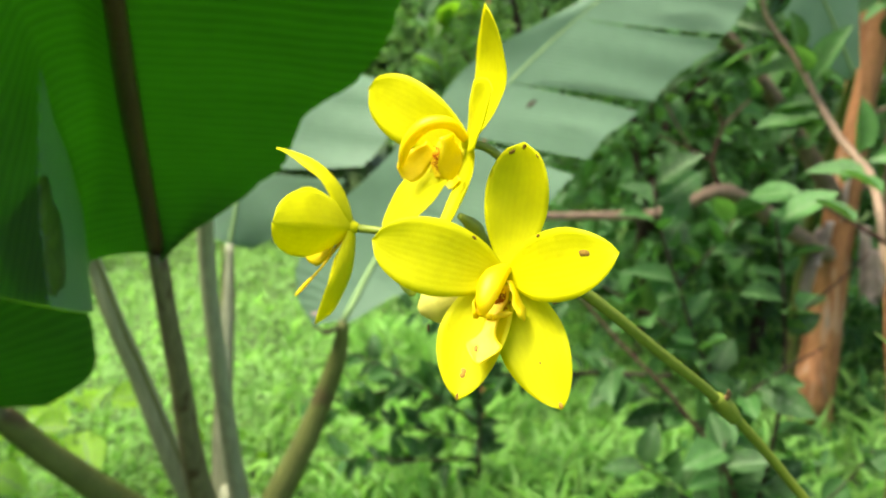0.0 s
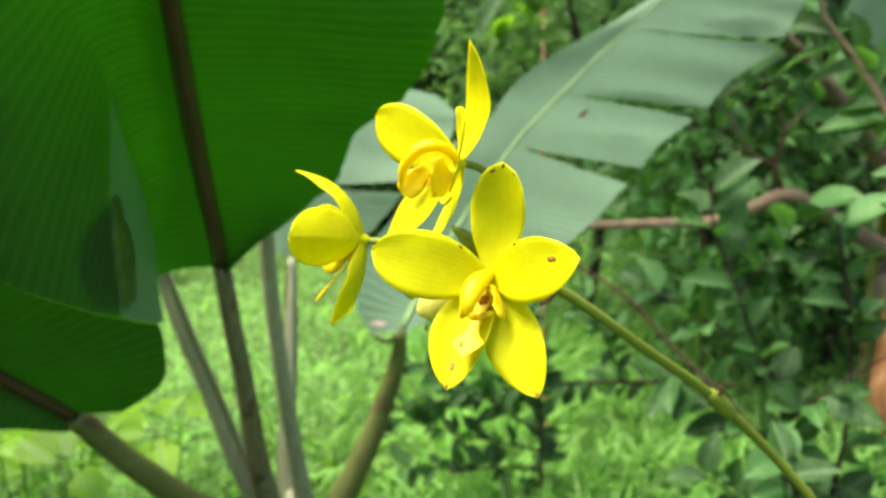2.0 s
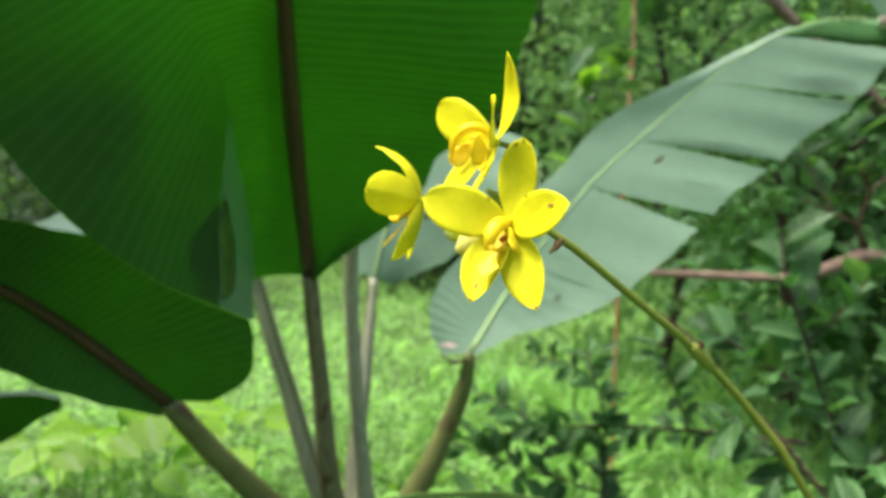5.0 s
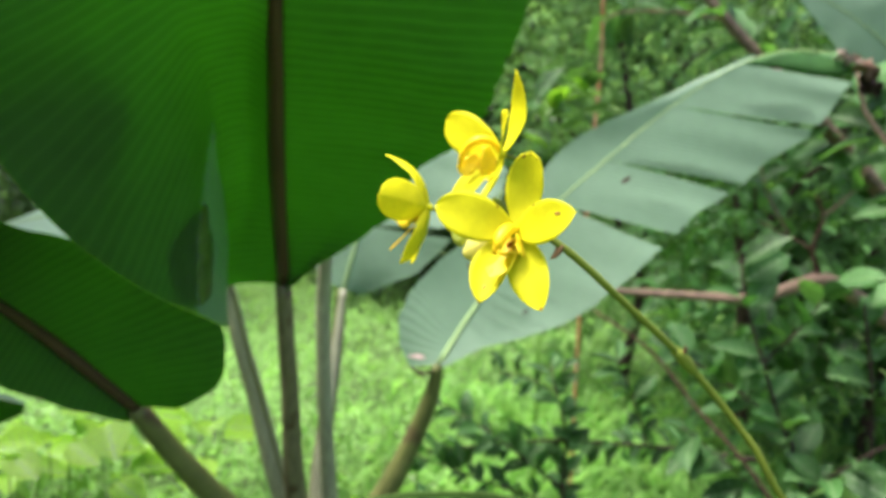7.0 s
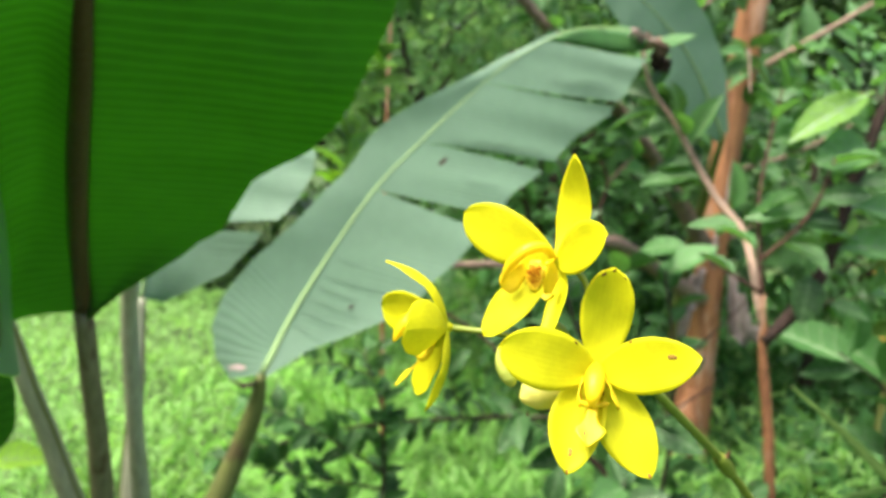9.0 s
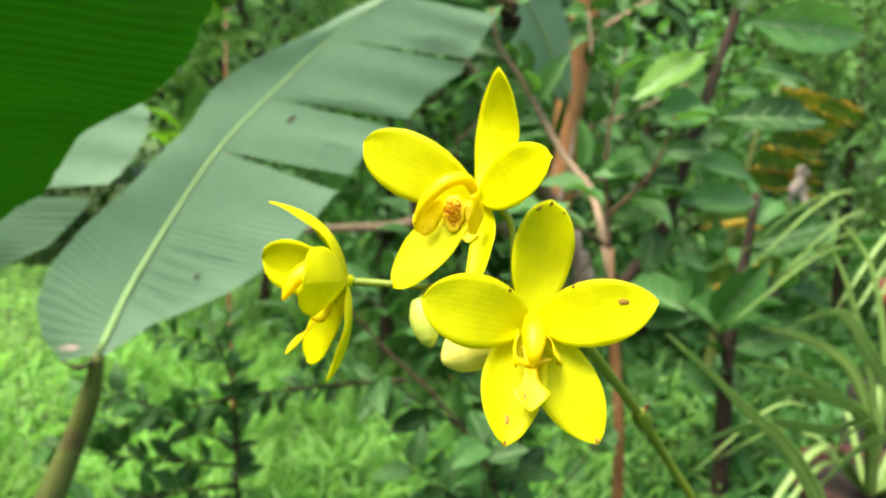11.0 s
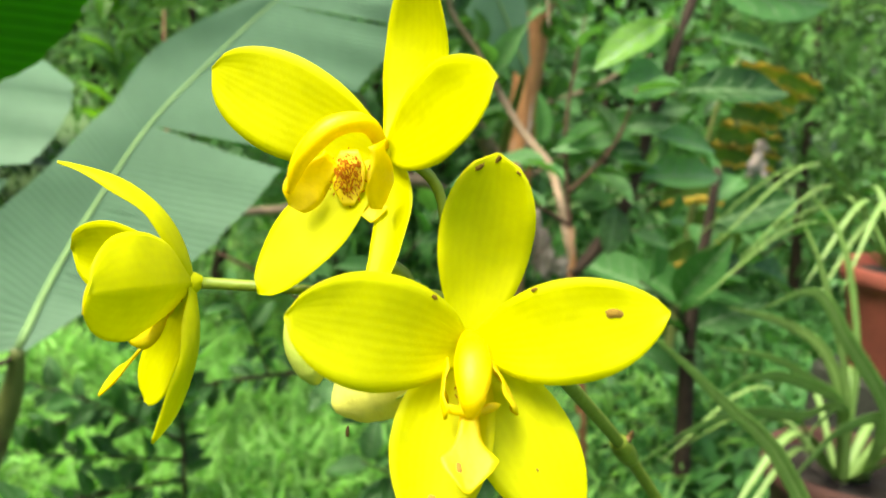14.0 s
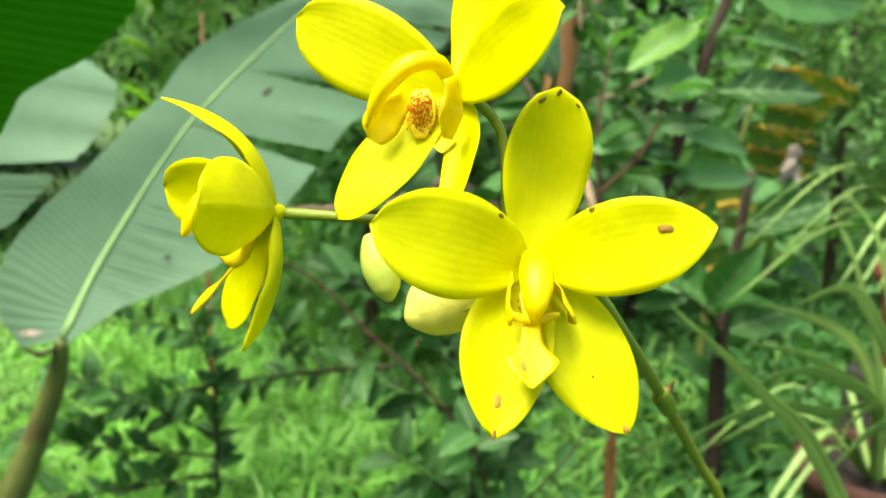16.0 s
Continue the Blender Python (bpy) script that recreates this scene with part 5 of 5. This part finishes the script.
def flower(label, centre, face, up, sepals, lip_tip, column, lobes, column_r=0.0031, marks=(), throat=None, throat_r=0.0022, horns=True, lip_w=0.0105, swell=0.45):
    """One orchid flower. sepals: (name, tip, width, options). face: the way it looks, up: its upper side.
    column: the points that its arched column runs through. lobes: base, tip, inner side and width of the lip's side lobes."""
    c, F = V(*centre), unit(face)
    U = unit(V(*up) - F * (V(*up) @ F))
    X = np.cross(U, F) * -1
    t = thing("orchid_flower", centre, label, "flower", "orchid flowers")
    grids = {}
    for k, (name, tip, width, opt) in enumerate(sepals):
        opt = dict(opt)
        nrm = opt.pop("nrm", F)
        base = c + opt.pop("off", 0.0) * F
        ob, g = petal(name, t, base, tip, nrm, width, seed=k + 5, **opt)
        grids[k] = (ob, g)
    for k, i, u, size, seed in marks:
        blemish(grids[k][0], grids[k][1], i, u, size, seed=seed)
    part("throat", tube([c - F * 0.0018, c - F * 0.0004, c + F * 0.0010, c + F * 0.0018], [0.0010, 0.0020, 0.0026, 0.0012], 12, 14), M_petal, t)
    # column: an arched rod with a swollen end
    q = [V(*p) for p in column]
    end = q[-1] + unit(q[-1] - q[-2]) * 0.0006
    part("column", tube([*q, end], [column_r * 0.62, column_r * 0.78, column_r * 0.95, column_r * 1.05, column_r * 0.98, column_r * 0.72, column_r * 0.2], 30, 16, 0.85, side_dir=X), M_lip, t)
    # lip: middle lobe with a fanned end, two side lobes, the callus between them
    lt = V(*lip_tip)
    lb = c + F * 0.0030 - U * 0.0025
    along = unit(lt - lb)
    lip, g = petal("lip", t, lb, lt, unit(F * 0.6 + U * 0.6), lip_w, material=M_lip, prof=(0.46, 0.42, 0.50, 0.42, 0.35, 0.33, 0.34, 0.38, 0.55, 1.0, 0.80, 0.45, 0.10), cup=0.0006, bulge=-0.0012, n=26, m=9, wave=0.0002, thick=0.0005, label="golden lip with a fanned end")
    if horns:
        blemish(lip, g, 0.82, 0.35, 0.0011, seed=31)
    for sgn in (-1, 1) if horns else ():
        petal("horn", lip, lb + along * 0.0098 + F * 0.0006, lb + along * 0.0092 + X * sgn * 0.0052 + F * 0.0012 + U * 0.0010, F, 0.0017, material=M_lip, bulge=0.0004, n=8, m=5, wave=0, thick=0.0005, w0=1.0)
    for base, tip, nrm, width in lobes:
        petal("side_lobe", lip, base, tip, nrm, width, material=M_lip, bulge=-0.0014, cup=0.0007, a=0.55, b=0.33, w0=0.6, n=14, m=7)
    tp, tn = V(*throat[0]), unit(throat[1])
    ta = unit(along - tn * (along @ tn))
    tx = np.cross(ta, tn)
    part("callus", tube([tp - ta * throat_r * 1.5, tp - ta * throat_r * 0.5, tp + ta * throat_r * 0.6, tp + ta * throat_r * 1.7], [throat_r * 0.5, throat_r, throat_r * 0.9, throat_r * 0.3], 14, 14, swell, side_dir=tx), M_lip, lip)
    flecks(lip, tp + tn * throat_r * (swell - 0.13), ta, tx, tn, 240, throat_r * 1.5, throat_r * 1.25, 9)
    return t


def orchid():
    # front flower
    A = (0.0168, 0.2040, 1.1455)
    flower("bright yellow orchid flower with five spread petals and small brown marks", A, (-0.31, -0.91, 0.26), (0.05, 0.25, 0.97), [
        ("dorsal_sepal", (0.0208, 0.2040, 1.1808), 0.0170, dict(cup=0.0026, bulge=-0.004, a=0.80, b=0.52)),
        ("petal", (-0.0180, 0.1985, 1.1566), 0.0198, dict(cup=0.0012, bulge=0.004, a=0.72, b=0.62, off=0.001)),
        ("petal", (0.0406, 0.1788, 1.1577), 0.0180, dict(cup=0.001, bulge=0.004, a=0.80, b=0.76, off=0.001)),
        ("lateral_sepal", (0.0297, 0.1844, 1.1165), 0.0178, dict(cup=0.0014, bulge=0.002, a=0.80, b=0.76)),
        ("lateral_sepal", (0.0034, 0.1886, 1.1171), 0.0176, dict(cup=0.0034, bulge=0.001, a=0.74, b=0.74, sway=0.0018)),
    ], (0.0082, 0.1843, 1.1284), [(0.0160, 0.2020, 1.1480), (0.0128, 0.1940, 1.1475), (0.0106, 0.1890, 1.1440), (0.0098, 0.1878, 1.1402)],
        [((0.0110, 0.2005, 1.1450), (0.0078, 0.1935, 1.1372), (0.92, -0.38, 0.1), 0.0048), ((0.0172, 0.1972, 1.1462), (0.0205, 0.1912, 1.1372), (-0.86, 0.50, 0.1), 0.0072)], throat=((0.0148, 0.1985, 1.1395), (-0.2, -0.9, 0.3)),
        marks=((2, 0.74, -0.22, 0.0017, 1), (2, 0.40, -0.95, 0.0008, 9), (4, 0.80, -0.05, 0.0016, 2), (0, 0.925, -0.62, 0.0012, 3), (0, 0.972, -0.05, 0.0010, 4), (0, 0.93, 0.85, 0.0007, 5), (3, 0.66, 0.05, 0.0004, 6), (4, 0.975, 0.0, 0.0010, 7), (3, 0.975, 0.0, 0.0011, 8), (1, 0.30, 0.92, 0.0009, 10)))
    # upper flower
    B = (0.0072, 0.2240, 1.1785)
    flower("bright yellow orchid flower turned aside, its throat flecked with rust", B, (-0.84, -0.50, 0.17), (0.15, 0.0, 0.98), [
        ("dorsal_sepal", (0.0112, 0.2225, 1.216), 0.0150, dict(cup=0.002, bulge=-0.013, a=0.8, b=0.72)),
        ("petal", (-0.0222, 0.2436, 1.1930), 0.0196, dict(cup=0.0006, bulge=0.003, a=0.68, b=0.58)),
        ("petal", (0.0113, 0.1872, 1.1940), 0.0162, dict(cup=0.001, bulge=0.002, a=0.75, b=0.58, nrm=(-0.97, -0.20, 0.08))),
        ("lateral_sepal", (-0.0172, 0.2255, 1.1522), 0.0146, dict(cup=0.001, bulge=0.002, a=0.75, b=0.6, nrm=(-0.6, -0.6, 0.5))),
        ("lateral_sepal", (-0.0050, 0.2045, 1.1525), 0.0092, dict(sway=-0.0035, cup=0.0015, bulge=-0.005, a=0.45, b=0.85, w0=0.5, nrm=(-0.80, -0.35, 0.45))),
    ], (0.0020, 0.2165, 1.1668), [(0.0062, 0.2235, 1.1800), (0.0015, 0.2195, 1.1845), (-0.0050, 0.2185, 1.1840), (-0.0100, 0.2205, 1.1785), (-0.0118, 0.2228, 1.1722)],
        [((0.0010, 0.2105, 1.1820), (0.0026, 0.2130, 1.1700), (-0.6, 0.8, 0.0), 0.0078), ((-0.0030, 0.2250, 1.1775), (-0.0118, 0.2235, 1.1692), (0.3, -0.9, 0.3), 0.0080)], 0.0023, throat=((-0.0005, 0.2232, 1.1745), (-0.5, -0.75, 0.40)), throat_r=0.0034, horns=False, lip_w=0.0062, swell=0.07)
    # side flower
    C = (-0.0275, 0.2395, 1.1515)
    flower("bright yellow orchid flower in profile on a green stalk", C, (-0.98, -0.08, -0.12), (-0.1, 0.0, 0.99), [
        ("dorsal_sepal", (-0.0504, 0.2417, 1.1756), 0.0120, dict(cup=0.003, bulge=-0.013, a=0.6, b=0.95, w0=0.5, nrm=(-0.75, 0.0, -0.65))),
        ("petal", (-0.0500, 0.2630, 1.1540), 0.0180, dict(cup=0.002, bulge=-0.003, a=0.7, b=0.5, nrm=(-0.75, -0.6, -0.1))),
        ("petal", (-0.0462, 0.2120, 1.1585), 0.0195, dict(cup=0.002, bulge=-0.006, a=0.55, b=0.52, fold=0.0030, m=23, nrm=(-0.50, 0.85, -0.05))),
        ("lateral_sepal", (-0.0374, 0.2233, 1.1259), 0.0128, dict(cup=0.002, bulge=-0.008, a=0.7, b=0.8, w0=0.5, nrm=(-0.85, 0.45, 0.30))),
        ("lateral_sepal", (-0.0375, 0.2524, 1.1219), 0.0140, dict(cup=0.002, bulge=-0.003, a=0.7, b=0.55, nrm=(-0.8, -0.45, 0.4))),
    ], (-0.0462, 0.2401, 1.1295), [(-0.0290, 0.2390, 1.1520), (-0.0370, 0.2375, 1.1565), (-0.0435, 0.2362, 1.1540), (-0.0473, 0.2357, 1.1482)],
        [((-0.0330, 0.2360, 1.1495), (-0.0400, 0.2298, 1.1432), (0.4, 0.9, 0.2), 0.0068), ((-0.0330, 0.2430, 1.1495), (-0.0400, 0.2490, 1.1440), (0.4, -0.9, 0.2), 0.0068)], 0.0030, throat=((-0.0335, 0.2392, 1.1470), (-0.7, -0.1, 0.5)), horns=False, lip_w=0.0046)

    t = thing("orchid_plant", (0.30, 0.46, 0), "orchid plant with a slender olive green flower stalk", "orchid")
    st = part("flower_stalk", tube([(0.004, 0.2225, 1.1515), (0.016, 0.2225, 1.150), (0.0385, 0.2205, 1.1378), (0.068, 0.240, 1.1115), (0.1007, 0.2651, 1.081), (0.135, 0.283, 1.042), (0.152, 0.286, 1.018), (0.19, 0.31, 0.94), (0.24, 0.37, 0.7), (0.28, 0.43, 0.35), (0.30, 0.46, -0.02)],
                                     [0.0017, 0.0019, 0.0021, 0.0022, 0.0023, 0.0024, 0.0024, 0.0026, 0.003, 0.0036, 0.004], 90, 12, rough=0.012), M_scape, t)
    part("node", tube([(0.0955, 0.2615, 1.086), (0.0985, 0.2636, 1.0832), (0.1015, 0.2655, 1.080), (0.106, 0.268, 1.075)], [0.0024, 0.0034, 0.0033, 0.0026], 12, 12, rough=0.04), M_scape, st)
    part("bract", tube([(0.0985, 0.2625, 1.0845), (0.1005, 0.262, 1.0865), (0.0995, 0.2600, 1.0895)], [0.0022, 0.0016, 0.0003], 8, 8, 0.6, rough=0.08), M_node, st, "withered brown bract at the stalk joint")
    part("bract", tube([(0.036, 0.2205, 1.1395), (0.034, 0.219, 1.1355), (0.0315, 0.2185, 1.1335)], [0.0024, 0.0018, 0.0004], 8, 8, 0.6, rough=0.08), M_node, st, "withered brown bract")
    for pts in ([(-0.0265, 0.2398, 1.1512), (-0.015, 0.2345, 1.1510), (-0.003, 0.2265, 1.1512), (0.006, 0.2225, 1.1512)], [(0.0075, 0.2250, 1.1785), (0.0135, 0.2262, 1.1765), (0.0195, 0.2255, 1.1690), (0.0200, 0.2225, 1.1500)],
                [(0.0172, 0.2055, 1.1450), (0.0215, 0.2120, 1.1435), (0.0260, 0.2210, 1.1455)], [(0.0125, 0.2145, 1.1405), (0.0160, 0.2180, 1.1450), (0.0180, 0.2220, 1.1495)], [(-0.0105, 0.2215, 1.1490), (-0.006, 0.2235, 1.1525), (0.002, 0.2228, 1.1520)]):
        part("pedicel", tube(pts, [0.0013, 0.0011, 0.0012], 16, 10), M_scape, st)
    part("tip_bract", tube([(0.012, 0.2222, 1.1500), (0.008, 0.2205, 1.1560), (0.0045, 0.2195, 1.1590)], [0.0028, 0.0032, 0.0012], 12, 10, 0.7, rough=0.05), M_scape, st, "green bract at the stalk tip")
    for a, b, w, mt, lab in (((0.0138, 0.2130, 1.1424), (-0.0066, 0.2108, 1.1338), 0.0076, M_bud, "cream-yellow closed bud"), ((-0.0108, 0.2220, 1.1495), (-0.0086, 0.2158, 1.1366), 0.0040, M_bud_green, "greenish closed bud")):
        a, b = V(*a), V(*b)
        bd = part("bud", tube([a, a + (b - a) * 0.25, a + (b - a) * 0.5, a + (b - a) * 0.75, a + (b - a) * 0.92, b], [w * (0.3 + 0.7 * math.sin(math.pi * min(1, 0.06 + q / 17) ** 1.0) ** 0.8) * (1 if q < 14 else (0.93, 0.78, 0.45)[q - 14]) for q in range(17)], 40, 22), mt, st, lab)
        sd = unit(np.cross(b - a, (0, 1, 0)))
        part("seam", tube([a + (b - a) * 0.1 + V(0, -w * 0.72, 0), a + (b - a) * 0.5 + V(0, -w * 0.98, 0) + sd * w * 0.1, b + V(0, -w * 0.1, 0)], [0.0002, 0.0003, 0.0001], 12, 5), M_bud_green, bd)
    part("drop", tube([(-0.0040, 0.2107, 1.1300), (-0.0041, 0.2106, 1.1288), (-0.0041, 0.2106, 1.1280)], [0.0002, 0.0004, 0.0003], 8, 8), M_node, st)
    # basal leaves, one arching just below the flowers
    for p0, p1, p2, w in (((0.31, 0.47, 0.0), (0.42, 0.40, 0.5), (0.55, 0.35, 0.55), 0.03), ((0.30, 0.47, 0.0), (0.30, 0.60, 0.5), (0.34, 0.75, 0.62), 0.03)):
        g = strap(V(*p0), V(*p1), V(*p2), w, 30, 0.2)
        part("leaf", sheet(g, 0.0008), M_strap, t, "narrow green orchid leaf")
    g = strap4([(0.30, 0.46, -0.01), (0.24, 0.43, 0.50), (0.14, 0.40, 0.86), (0.044, 0.382, 0.938), (-0.039, 0.368, 0.949), (-0.113, 0.353, 0.934), (-0.17, 0.345, 0.905)], 0.010, 50)
    part("leaf", sheet(g, 0.0008), M_strap, t, "narrow green orchid leaf arching below the flowers")


banana()
guava_tree()
shrubs()
pots()
orchid()
